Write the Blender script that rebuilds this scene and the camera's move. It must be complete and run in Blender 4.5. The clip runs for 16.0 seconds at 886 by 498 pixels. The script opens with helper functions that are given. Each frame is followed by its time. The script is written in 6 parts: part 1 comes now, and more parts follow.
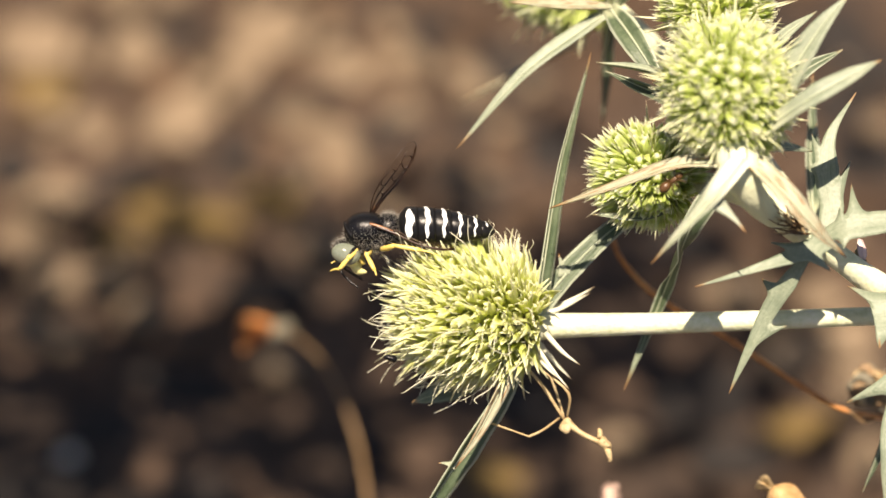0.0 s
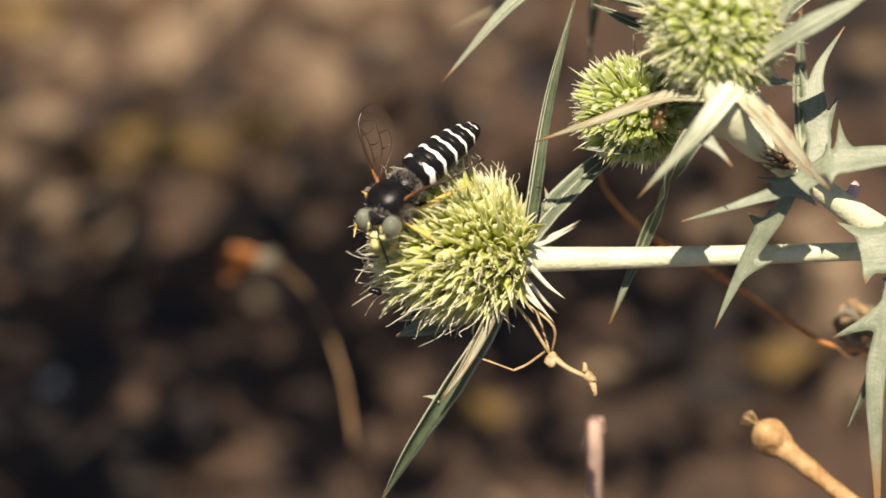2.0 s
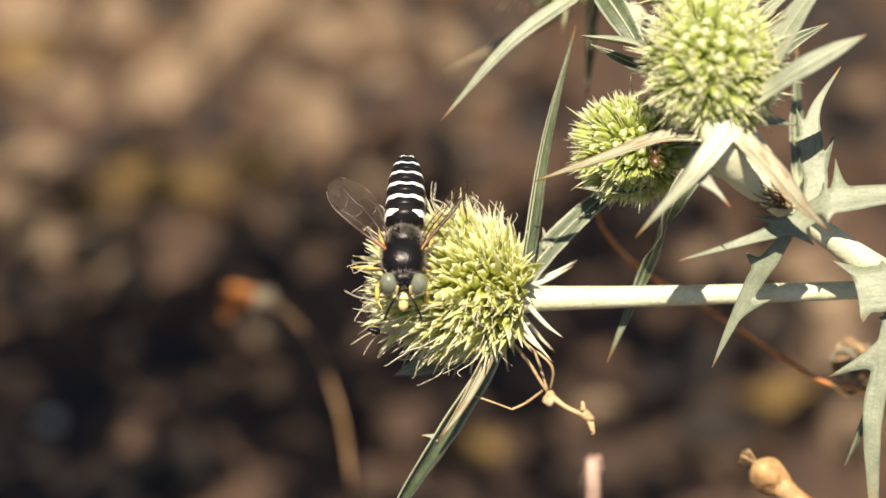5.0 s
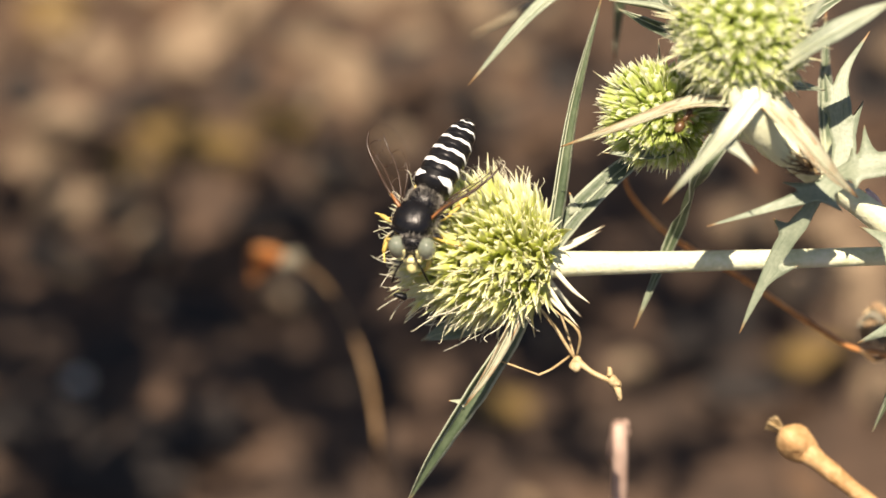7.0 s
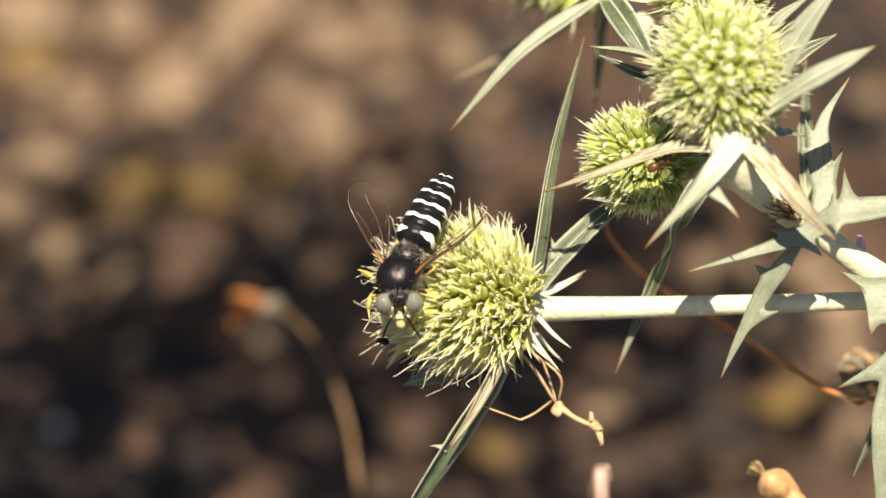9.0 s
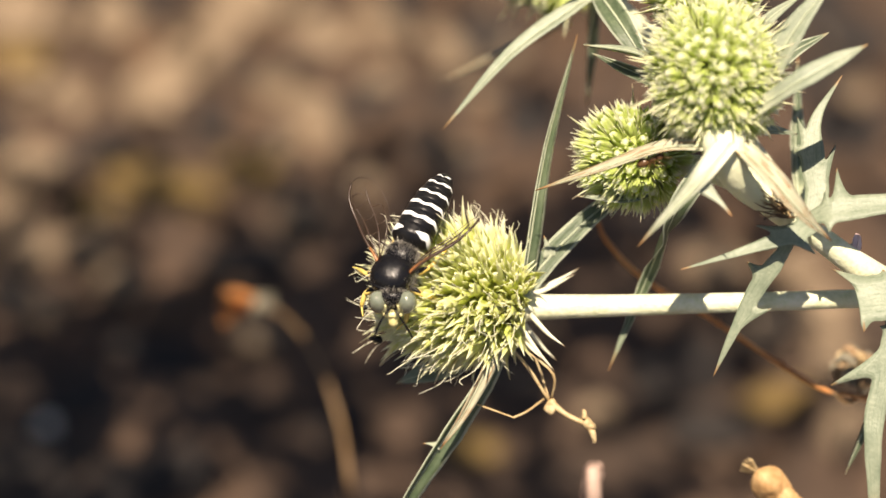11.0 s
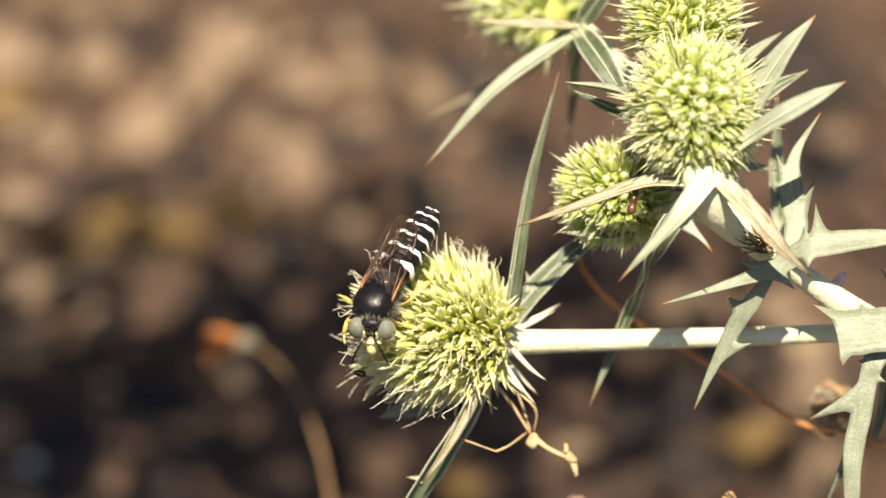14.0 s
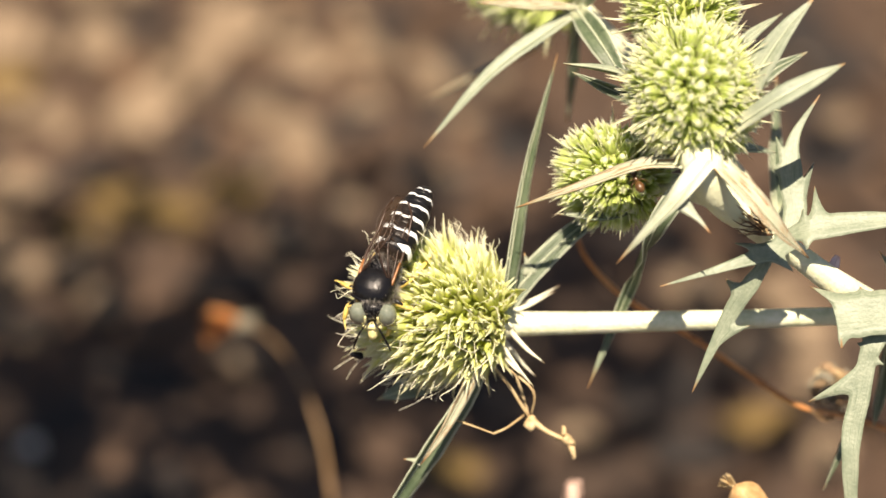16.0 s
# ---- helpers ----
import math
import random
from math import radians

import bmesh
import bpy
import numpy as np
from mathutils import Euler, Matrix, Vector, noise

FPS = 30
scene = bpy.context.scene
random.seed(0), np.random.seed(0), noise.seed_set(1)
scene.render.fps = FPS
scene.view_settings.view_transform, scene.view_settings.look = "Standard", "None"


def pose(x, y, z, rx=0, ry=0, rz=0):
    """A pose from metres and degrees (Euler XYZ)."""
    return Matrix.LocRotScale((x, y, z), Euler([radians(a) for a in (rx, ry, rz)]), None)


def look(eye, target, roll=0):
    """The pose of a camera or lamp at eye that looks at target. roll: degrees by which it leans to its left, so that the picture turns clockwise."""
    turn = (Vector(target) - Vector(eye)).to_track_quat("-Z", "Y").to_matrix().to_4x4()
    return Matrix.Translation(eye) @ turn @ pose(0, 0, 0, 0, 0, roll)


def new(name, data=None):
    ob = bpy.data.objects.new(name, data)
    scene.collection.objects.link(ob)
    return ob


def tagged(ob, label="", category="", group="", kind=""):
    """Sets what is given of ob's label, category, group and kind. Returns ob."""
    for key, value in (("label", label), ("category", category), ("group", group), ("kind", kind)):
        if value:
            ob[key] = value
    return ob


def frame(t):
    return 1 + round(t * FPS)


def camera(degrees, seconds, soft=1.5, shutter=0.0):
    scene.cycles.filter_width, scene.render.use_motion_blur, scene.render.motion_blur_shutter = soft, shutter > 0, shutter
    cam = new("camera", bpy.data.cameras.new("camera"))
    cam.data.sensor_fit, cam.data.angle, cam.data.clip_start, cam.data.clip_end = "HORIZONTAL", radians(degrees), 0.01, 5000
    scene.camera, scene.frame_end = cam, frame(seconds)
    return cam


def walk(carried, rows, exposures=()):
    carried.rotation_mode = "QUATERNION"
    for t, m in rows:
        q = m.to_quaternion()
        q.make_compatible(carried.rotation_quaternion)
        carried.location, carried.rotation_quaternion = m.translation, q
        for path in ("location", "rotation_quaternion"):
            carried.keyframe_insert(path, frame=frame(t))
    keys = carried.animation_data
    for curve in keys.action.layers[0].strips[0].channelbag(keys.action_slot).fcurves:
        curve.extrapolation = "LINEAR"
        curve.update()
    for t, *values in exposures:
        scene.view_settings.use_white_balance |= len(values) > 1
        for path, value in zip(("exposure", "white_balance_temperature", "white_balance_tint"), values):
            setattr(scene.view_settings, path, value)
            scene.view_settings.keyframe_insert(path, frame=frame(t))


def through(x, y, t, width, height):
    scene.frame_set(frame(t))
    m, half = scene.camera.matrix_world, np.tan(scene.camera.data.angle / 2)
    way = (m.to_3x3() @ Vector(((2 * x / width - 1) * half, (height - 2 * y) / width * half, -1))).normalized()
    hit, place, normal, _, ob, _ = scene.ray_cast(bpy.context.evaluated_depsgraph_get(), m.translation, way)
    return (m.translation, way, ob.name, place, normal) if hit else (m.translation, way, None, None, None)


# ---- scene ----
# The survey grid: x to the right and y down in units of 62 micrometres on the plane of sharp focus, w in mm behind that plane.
LENS = 16.0
FOCUS = 0.345
UNIT = FOCUS * math.tan(radians(LENS / 2)) / 784
HEIGHT = 0.424
EYE = Vector((0, 0, HEIGHT))
VIEW = Matrix.Translation(EYE) @ Matrix.Rotation(radians(45), 4, "X")
TURN = VIEW.to_3x3()


def V(x, y, w=0.0):
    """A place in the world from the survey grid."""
    d = FOCUS + w / 1000
    k = d / FOCUS * UNIT
    return VIEW @ Vector(((x - 784) * k, (441 - y) * k, -d))


def D(right, up, back):
    """A direction in the world from right, up and towards the observer."""
    return (TURN @ Vector((right, up, back))).normalized()


def G(x, y, z=0.0):
    """The place at height z over which the line of sight of a grid point passes."""
    way = V(x, y) - EYE
    return EYE + way * ((z - HEIGHT) / way.z)


# ---- camera ----
cam = camera(LENS, 16.0, soft=1.6)
cam.data.dof.use_dof = True
cam.data.dof.focus_distance = 0.3385
cam.data.dof.aperture_fstop = 12.0


def held(rx, ry, rz, x, y, z):
    turn = Matrix.Rotation(radians(rx), 4, "X") @ Matrix.Rotation(radians(ry), 4, "Y") @ Matrix.Rotation(radians(rz), 4, "Z")
    return VIEW @ Matrix.Translation((x / 1000, y / 1000, z / 1000)) @ turn


EXPOSURE = 1.15
STOPS = [(0, 0.0), (0.5, -0.2), (1.5, -0.4), (3.2, -0.2), (5.5, -0.1), (7, 0.03), (8, -0.05), (11.5, -0.06), (12.2, 0.05), (16, 0.05)]
PATH = [
    (0, 0.000, -0.000, 0.000, -0.000, -0.000, -0.000),
    (0.5, -0.534, -0.020, 0.086, 0.123, 0.277, -0.670),
    (1, -0.632, -0.321, 0.267, 0.223, 0.560, -1.345),
    (1.5, -1.046, -0.258, 0.371, 0.351, 0.807, -1.353),
    (2, -1.378, -0.235, 0.283, 0.192, 0.944, -1.322),
    (2.5, -0.920, 0.145, 0.309, 0.084, 1.012, -1.655),
    (3, -0.847, 0.212, 0.359, -0.042, 1.126, -1.622),
    (3.2, -0.583, 0.114, 0.343, -0.111, 1.177, -1.078),
    (5.3, -0.853, -0.403, 0.143, -0.586, 1.634, -0.210),
    (5.5, -0.952, -0.377, 0.084, -0.660, 1.704, -0.240),
    (6, -1.585, 0.052, 0.204, -0.451, 2.146, -0.665),
    (6.5, -1.725, 0.207, 0.243, -0.261, 2.600, -0.903),
    (7, -1.655, 0.173, 0.292, -0.083, 3.083, -1.057),
    (7.5, -1.255, -0.038, 0.250, -0.315, 3.028, -1.147),
    (8, -1.062, -0.219, 0.292, -0.543, 3.019, -0.742),
    (8.5, -0.808, -0.266, 0.268, -0.785, 3.009, -0.352),
    (11, -0.846, -0.598, 0.235, -2.016, 3.004, 0.395),
    (11.5, -0.555, -0.461, 0.173, -1.486, 3.130, 1.263),
    (12, -0.195, -0.330, 0.240, -0.977, 3.319, 1.767),
    (12.5, -0.558, -0.170, 0.262, -0.491, 3.560, 2.716),
    (13, -0.506, -0.267, 0.172, -1.108, 2.868, 3.021),
    (13.5, -0.206, -0.552, 0.215, -1.723, 2.249, 3.383),
    (14, 0.034, -0.955, 0.236, -2.342, 1.628, 3.609),
    (14.5, 0.326, -0.982, 0.223, -3.037, 1.016, 3.970),
    (15, 0.084, -1.022, 0.277, -2.432, 1.180, 3.419),
    (15.5, 0.030, -1.218, 0.225, -1.907, 1.348, 3.223),
    (16, -0.284, -0.836, 0.351, -1.384, 1.533, 2.798),
]
walk(cam, [(t, held(*p)) for t, *p in PATH], [(t, EXPOSURE + e, 7600, 16) for t, e in STOPS])

# ---- daylight ----
SUN_WAY = D(-0.04, 0.56, 0.83)
world = bpy.data.worlds.new("sky")
scene.world = world
world.use_nodes = True
nt = world.node_tree
sky = nt.nodes.new("ShaderNodeTexSky")
sky.sky_type, sky.sun_disc = "NISHITA", False
sky.sun_elevation = math.asin(SUN_WAY.z)
sky.sun_rotation = math.atan2(SUN_WAY.x, SUN_WAY.y)
nt.links.new(sky.outputs[0], nt.nodes["Background"].inputs[0])
nt.nodes["Background"].inputs[1].default_value = 0.051
sun = new("sun", bpy.data.lights.new("sun", "SUN"))
sun.data.energy, sun.data.angle, sun.data.color = 5.0, radians(0.53), (1.0, 0.93, 0.82)
sun.matrix_basis = look(SUN_WAY * 3, (0, 0, 0))

# ---- materials ----


def surface(name, colours, rough=0.6, scale=900.0, fine=6.0, bump=0.2, through=0.0, coat=0.0, metal=0.0, uv=None, islands=0.0, sheen=0.0, alpha=1.0, streaks=None, spec=0.5):
    """A node material: a ramp of base colours over two scales of noise, bump, and a share of light that passes through.
    uv: extra colours along (u) and across (v) the blade: [(which, from, to, colour)]. islands: shift of the ramp from piece to piece."""
    m = bpy.data.materials.new(name)
    m.use_nodes = True
    t = m.node_tree
    n, link = t.nodes, t.links.new
    bsdf, out = n["Principled BSDF"], n["Material Output"]
    place = n.new("ShaderNodeTexCoord")
    big, small = n.new("ShaderNodeTexNoise"), n.new("ShaderNodeTexNoise")
    big.inputs["Scale"].default_value, small.inputs["Scale"].default_value = scale, scale * fine
    big.inputs["Detail"].default_value = small.inputs["Detail"].default_value = 4
    for tex in (big, small):
        link(place.outputs["Object"], tex.inputs["Vector"])
    mix = n.new("ShaderNodeMath")
    mix.operation, mix.inputs[1].default_value = "MULTIPLY_ADD", 0.4
    link(small.outputs["Fac"], mix.inputs[0])
    half = n.new("ShaderNodeMath")
    half.operation, half.inputs[1].default_value = "MULTIPLY", 0.6
    link(big.outputs["Fac"], half.inputs[0])
    link(half.outputs[0], mix.inputs[2])
    value = mix.outputs[0]
    if islands:
        info = n.new("ShaderNodeObjectInfo")
        geo = n.new("ShaderNodeNewGeometry")
        both = n.new("ShaderNodeMath")
        both.operation = "ADD"
        link(info.outputs["Random"], both.inputs[0])
        link(geo.outputs["Random Per Island"], both.inputs[1])
        shift = n.new("ShaderNodeMath")
        shift.operation, shift.inputs[1].default_value, shift.inputs[2].default_value = "MULTIPLY_ADD", islands, -islands
        link(both.outputs[0], shift.inputs[0])
        total = n.new("ShaderNodeMath")
        total.operation = "ADD"
        link(value, total.inputs[0])
        link(shift.outputs[0], total.inputs[1])
        value = total.outputs[0]
    ramp = n.new("ShaderNodeValToRGB")
    for k, c in enumerate(colours):
        at = 0.32 + 0.36 * k / max(1, len(colours) - 1)
        e = ramp.color_ramp.elements[k] if k < 2 else ramp.color_ramp.elements.new(at)
        e.position, e.color = at, (*c, 1)
    link(value, ramp.inputs[0])
    colour = ramp.outputs[0]
    if uv:
        uvm = n.new("ShaderNodeUVMap")
        split = n.new("ShaderNodeSeparateXYZ")
        link(uvm.outputs[0], split.inputs[0])
        for which, a, b, c in uv:
            span = n.new("ShaderNodeMapRange")
            span.interpolation_type = "SMOOTHSTEP"
            span.inputs["From Min"].default_value, span.inputs["From Max"].default_value = a, b
            wob = n.new("ShaderNodeMath")
            wob.operation, wob.inputs[1].default_value = "MULTIPLY_ADD", 0.10
            link(big.outputs["Fac"], wob.inputs[0])
            link(split.outputs["XY".index(which)], wob.inputs[2])
            link(wob.outputs[0], span.inputs["Value"])
            over = n.new("ShaderNodeMix")
            over.data_type = "RGBA"
            link(span.outputs[0], over.inputs[0])
            link(colour, over.inputs[6])
            over.inputs[7].default_value = (*c, 1)
            colour = over.outputs[2]
    if streaks:
        uvm = n.new("ShaderNodeUVMap")
        stretch = n.new("ShaderNodeMapping")
        stretch.inputs["Scale"].default_value = (streaks[0], streaks[1], 1)
        link(uvm.outputs[0], stretch.inputs["Vector"])
        grain = n.new("ShaderNodeTexNoise")
        grain.inputs["Scale"].default_value, grain.inputs["Detail"].default_value = 1.0, 5
        link(stretch.outputs[0], grain.inputs["Vector"])
        span = n.new("ShaderNodeMapRange")
        span.inputs["From Min"].default_value, span.inputs["From Max"].default_value = streaks[2], streaks[3]
        link(grain.outputs["Fac"], span.inputs["Value"])
        over = n.new("ShaderNodeMix")
        over.data_type = "RGBA"
        link(span.outputs[0], over.inputs[0])
        link(colour, over.inputs[6])
        over.inputs[7].default_value = (*streaks[4], 1)
        colour = over.outputs[2]
    link(colour, bsdf.inputs["Base Color"])
    bsdf.inputs["Roughness"].default_value, bsdf.inputs["Metallic"].default_value = rough, metal
    bsdf.inputs["Specular IOR Level"].default_value = spec
    bsdf.inputs["Coat Weight"].default_value = coat
    bsdf.inputs["Sheen Weight"].default_value = sheen
    if bump:
        b = n.new("ShaderNodeBump")
        b.inputs["Strength"].default_value, b.inputs["Distance"].default_value = bump, 0.3 / scale
        link(mix.outputs[0], b.inputs["Height"])
        link(b.outputs[0], bsdf.inputs["Normal"])
    last = bsdf.outputs[0]
    if through:
        tr, ms = n.new("ShaderNodeBsdfTranslucent"), n.new("ShaderNodeMixShader")
        link(colour, tr.inputs[0])
        ms.inputs[0].default_value = through
        link(last, ms.inputs[1])
        link(tr.outputs[0], ms.inputs[2])
        last = ms.outputs[0]
    if alpha < 1:
        tp, ms = n.new("ShaderNodeBsdfTransparent"), n.new("ShaderNodeMixShader")
        ms.inputs[0].default_value = alpha
        link(tp.outputs[0], ms.inputs[1])
        link(last, ms.inputs[2])
        last = ms.outputs[0]
    link(last, out.inputs[0])
    return m


BROWN = (0.33, 0.185, 0.08)
M_STEM = surface("pale_stem", [(0.52, 0.56, 0.34), (0.66, 0.68, 0.48), (0.74, 0.74, 0.60)], 0.5, 260, 8, 0.25, 0.12, uv=[("Y", 0.50, 0.56, (0.66, 0.69, 0.48))])
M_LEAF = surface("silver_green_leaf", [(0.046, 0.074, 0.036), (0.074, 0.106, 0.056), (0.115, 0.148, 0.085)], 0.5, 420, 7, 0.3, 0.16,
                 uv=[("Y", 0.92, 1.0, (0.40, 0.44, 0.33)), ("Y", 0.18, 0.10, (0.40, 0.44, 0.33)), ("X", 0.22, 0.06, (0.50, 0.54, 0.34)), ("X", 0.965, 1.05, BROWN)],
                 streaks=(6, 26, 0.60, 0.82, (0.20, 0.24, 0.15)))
M_PALE = surface("pale_bract", [(0.200, 0.240, 0.170), (0.265, 0.305, 0.220), (0.350, 0.380, 0.285)], 0.5, 420, 7, 0.25, 0.22,
                 uv=[("X", 0.34, 0.08, (0.66, 0.68, 0.50)), ("X", 0.955, 1.04, BROWN)], streaks=(5, 26, 0.52, 0.75, (0.15, 0.20, 0.12)))
M_DRYB = surface("browned_bract", [(0.30, 0.31, 0.21), (0.38, 0.37, 0.26), (0.46, 0.43, 0.31)], 0.55, 420, 7, 0.25, 0.15,
                 uv=[("X", 0.26, 0.06, (0.62, 0.64, 0.46)), ("X", 0.88, 1.02, BROWN)], streaks=(5, 8, 0.52, 0.60, (0.25, 0.135, 0.055)))
M_BASE = surface("white_based_bract", [(0.24, 0.28, 0.19), (0.31, 0.34, 0.25), (0.40, 0.42, 0.32)], 0.5, 420, 7, 0.2, 0.2,
                 uv=[("X", 0.46, 0.14, (0.76, 0.78, 0.62)), ("X", 0.80, 1.02, BROWN)])
M_NODE = surface("grey_green_leaf", [(0.170, 0.210, 0.145), (0.235, 0.275, 0.195), (0.320, 0.355, 0.260)], 0.5, 420, 7, 0.25, 0.22,
                 uv=[("X", 0.955, 1.04, BROWN)], streaks=(5, 22, 0.52, 0.72, (0.12, 0.165, 0.10)))
M_LOBE = surface("spiny_lobe", [(0.27, 0.31, 0.22), (0.36, 0.39, 0.29)], 0.5, 420, 7, 0.2, 0.2, uv=[("X", 0.78, 1.0, (0.46, 0.25, 0.09))])
M_RIB = surface("leaf_rib", [(0.36, 0.41, 0.28), (0.48, 0.52, 0.38)], 0.5, 500, 6, 0.1, 0.2)
M_SPINE = surface("spine", [(0.66, 0.66, 0.50), (0.78, 0.76, 0.62)], 0.45, 500, 6, 0.1, 0.2, uv=[("X", 0.90, 1.08, BROWN)])
M_FLORET = surface("floret", [(0.64, 0.71, 0.16), (0.75, 0.79, 0.29), (0.85, 0.86, 0.52)], 0.42, 500, 6, 0.15, 0.55, islands=0.18,
                   uv=[("X", 0.52, 1.04, (0.90, 0.90, 0.68))])
M_BLUNT = surface("blunt_floret", [(0.62, 0.72, 0.23), (0.72, 0.79, 0.35), (0.81, 0.84, 0.51)], 0.45, 500, 6, 0.15, 0.68, islands=0.14,
                  uv=[("X", 0.74, 1.06, (0.94, 0.94, 0.82))])
M_FILAM = surface("filament", [(0.7696, 0.7488, 0.5512), (0.8944, 0.8840, 0.7632)], 0.4, 500, 6, 0.0, 0.35, islands=0.1, uv=[("X", 0.97, 1.06, (0.10, 0.05, 0.03))])
M_SPIKE = surface("pale_bristle", [(0.66, 0.70, 0.42), (0.80, 0.81, 0.60)], 0.45, 500, 6, 0.0, 0.4, islands=0.1, uv=[("X", 0.86, 1.06, (0.62, 0.50, 0.36))])
M_CORE = surface("head_core", [(0.68, 0.78, 0.20), (0.77, 0.83, 0.32)], 0.7, 600, 5, 0.3, 0.6)
M_STRAW = surface("dry_straw", [(0.28, 0.18, 0.08), (0.46, 0.34, 0.18), (0.60, 0.49, 0.30)], 0.6, 500, 7, 0.3, 0.15)
M_ORANGE = surface("orange_twig", [(0.30, 0.11, 0.03), (0.48, 0.20, 0.06), (0.58, 0.30, 0.12)], 0.55, 160, 9, 0.3, 0.05)
M_TAN = surface("tan_stalk", [(0.165, 0.095, 0.042), (0.27, 0.17, 0.083)], 0.6, 300, 6, 0.2)
M_CAPSULE = surface("seed_capsule", [(0.26, 0.13, 0.045), (0.44, 0.26, 0.11), (0.60, 0.42, 0.22)], 0.6, 300, 5, 0.5, 0.1)
M_RUST = surface("rusty_petals", [(0.26, 0.092, 0.026), (0.46, 0.19, 0.055), (0.55, 0.28, 0.10)], 0.7, 300, 6, 0.3, 0.1)
M_GREYF = surface("grey_fluff", [(0.13, 0.118, 0.085), (0.27, 0.245, 0.18)], 0.8, 400, 6, 0.3, 0.2)
M_PINK = surface("pinkish_stalk", [(0.3900, 0.2550, 0.2016), (0.5148, 0.3750, 0.3024)], 0.6, 300, 6, 0.2, 0.15)
M_BLACK = surface("black_cuticle", [(0.004, 0.004, 0.005), (0.007, 0.007, 0.008), (0.014, 0.013, 0.012)], 0.30, 700, 8, 0.15, spec=0.22)
M_THORAX = surface("velvety_black", [(0.003, 0.003, 0.004), (0.005, 0.005, 0.006), (0.010, 0.009, 0.008)], 0.27, 900, 7, 0.3, spec=0.26)
M_FUZZ = surface("grey_black_fuzz", [(0.007, 0.0065, 0.006), (0.016, 0.0145, 0.0125), (0.032, 0.029, 0.025)], 0.5, 500, 9, 0.6, spec=0.2)
M_WHITE = surface("white_band", [(0.66, 0.70, 0.70), (0.80, 0.83, 0.82)], 0.35, 800, 6, 0.1)
M_YELLOW = surface("yellow_band", [(0.62, 0.56, 0.12), (0.78, 0.74, 0.28)], 0.35, 800, 6, 0.1)
M_CREAM = surface("cream_band", [(0.62, 0.60, 0.40), (0.78, 0.76, 0.56)], 0.35, 800, 6, 0.1)
M_LEG = surface("yellow_leg", [(0.60, 0.42, 0.08), (0.76, 0.60, 0.20)], 0.35, 700, 6, 0.1, 0.1)
M_TEGULA = surface("orange_wing_base", [(0.16, 0.055, 0.014), (0.28, 0.115, 0.03)], 0.35, 700, 6, 0.1)
M_FACE = surface("yellow_face", [(0.66, 0.58, 0.22), (0.78, 0.74, 0.42)], 0.4, 700, 6, 0.1)
M_EYE = surface("grey_green_eye", [(0.11, 0.128, 0.092), (0.21, 0.23, 0.18)], 0.08, 220, 12, 0.02, coat=1.0)
M_DARKEYE = surface("grey_brown_eye", [(0.022, 0.022, 0.020), (0.050, 0.050, 0.044)], 0.10, 220, 12, 0.02, coat=1.0)
M_HAIR = surface("grey_hair", [(0.20, 0.185, 0.16), (0.42, 0.39, 0.34)], 0.6, 900, 5, 0.0, 0.3)
M_VEIN = surface("wing_vein", [(0.014, 0.006, 0.003), (0.040, 0.017, 0.007)], 0.35, 800, 5, 0.0)
M_WING = surface("wing_membrane", [(0.06, 0.036, 0.02), (0.12, 0.078, 0.046)], 0.3, 500, 6, 0.25, alpha=0.12, spec=0.2)
M_GLINT = surface("glinting_wing_edge", [(0.35, 0.27, 0.22), (0.55, 0.45, 0.38)], 0.3, 900, 6, 0.2, alpha=0.3, spec=0.5)
M_BLURRED = surface("whirring_wing", [(0.20, 0.16, 0.13), (0.34, 0.29, 0.25)], 0.3, 500, 6, 0.2, alpha=0.022, spec=0.5)
M_BEE = surface("brown_bee", [(0.018, 0.013, 0.009), (0.05, 0.035, 0.022)], 0.6, 900, 6, 0.3)
M_BAND = surface("tan_band", [(0.075, 0.062, 0.044), (0.135, 0.115, 0.082)], 0.7, 900, 6, 0.2)
M_ANT = surface("amber_ant", [(0.045, 0.020, 0.008), (0.11, 0.055, 0.02)], 0.3, 900, 6, 0.1)
M_FLYW = surface("pink_fly_wing", [(0.55, 0.36, 0.34), (0.72, 0.55, 0.52)], 0.2, 900, 6, 0.1)
M_SOIL = surface("dry_soil", [(0.0118, 0.0065, 0.0036), (0.0381, 0.0215, 0.0121), (0.0963, 0.0564, 0.0332)], 0.9, 34, 7, 0.9)
M_STONE = surface("pale_stone", [(0.100, 0.068, 0.039), (0.160, 0.113, 0.069), (0.228, 0.165, 0.105)], 0.8, 140, 7, 0.5, islands=0.10)
M_PEBBLE = surface("whitish_pebble", [(0.50, 0.46, 0.40), (0.68, 0.63, 0.56)], 0.6, 300, 6, 0.2)
M_LITTER = surface("leaf_litter", [(0.0196, 0.0090, 0.0038), (0.0493, 0.0251, 0.0110), (0.1187, 0.0648, 0.0311)], 0.75, 160, 7, 0.4, 0.08, islands=0.2)
M_OCHRE = surface("ochre_moss", [(0.0850, 0.0527, 0.0127), (0.1530, 0.0978, 0.0289)], 0.9, 200, 7, 0.7, islands=0.1)
# Near-black on purpose: the clods paint the ground's shaded spots by colour.
M_SHADECLOD = surface("dark_clod", [(0.0056, 0.0040, 0.0032), (0.0112, 0.0080, 0.0064), (0.0240, 0.0176, 0.0136)], 0.95, 120, 7, 0.8, islands=0.1)

# ---- mesh helpers ----
MM = 0.001
ORIGIN = {}


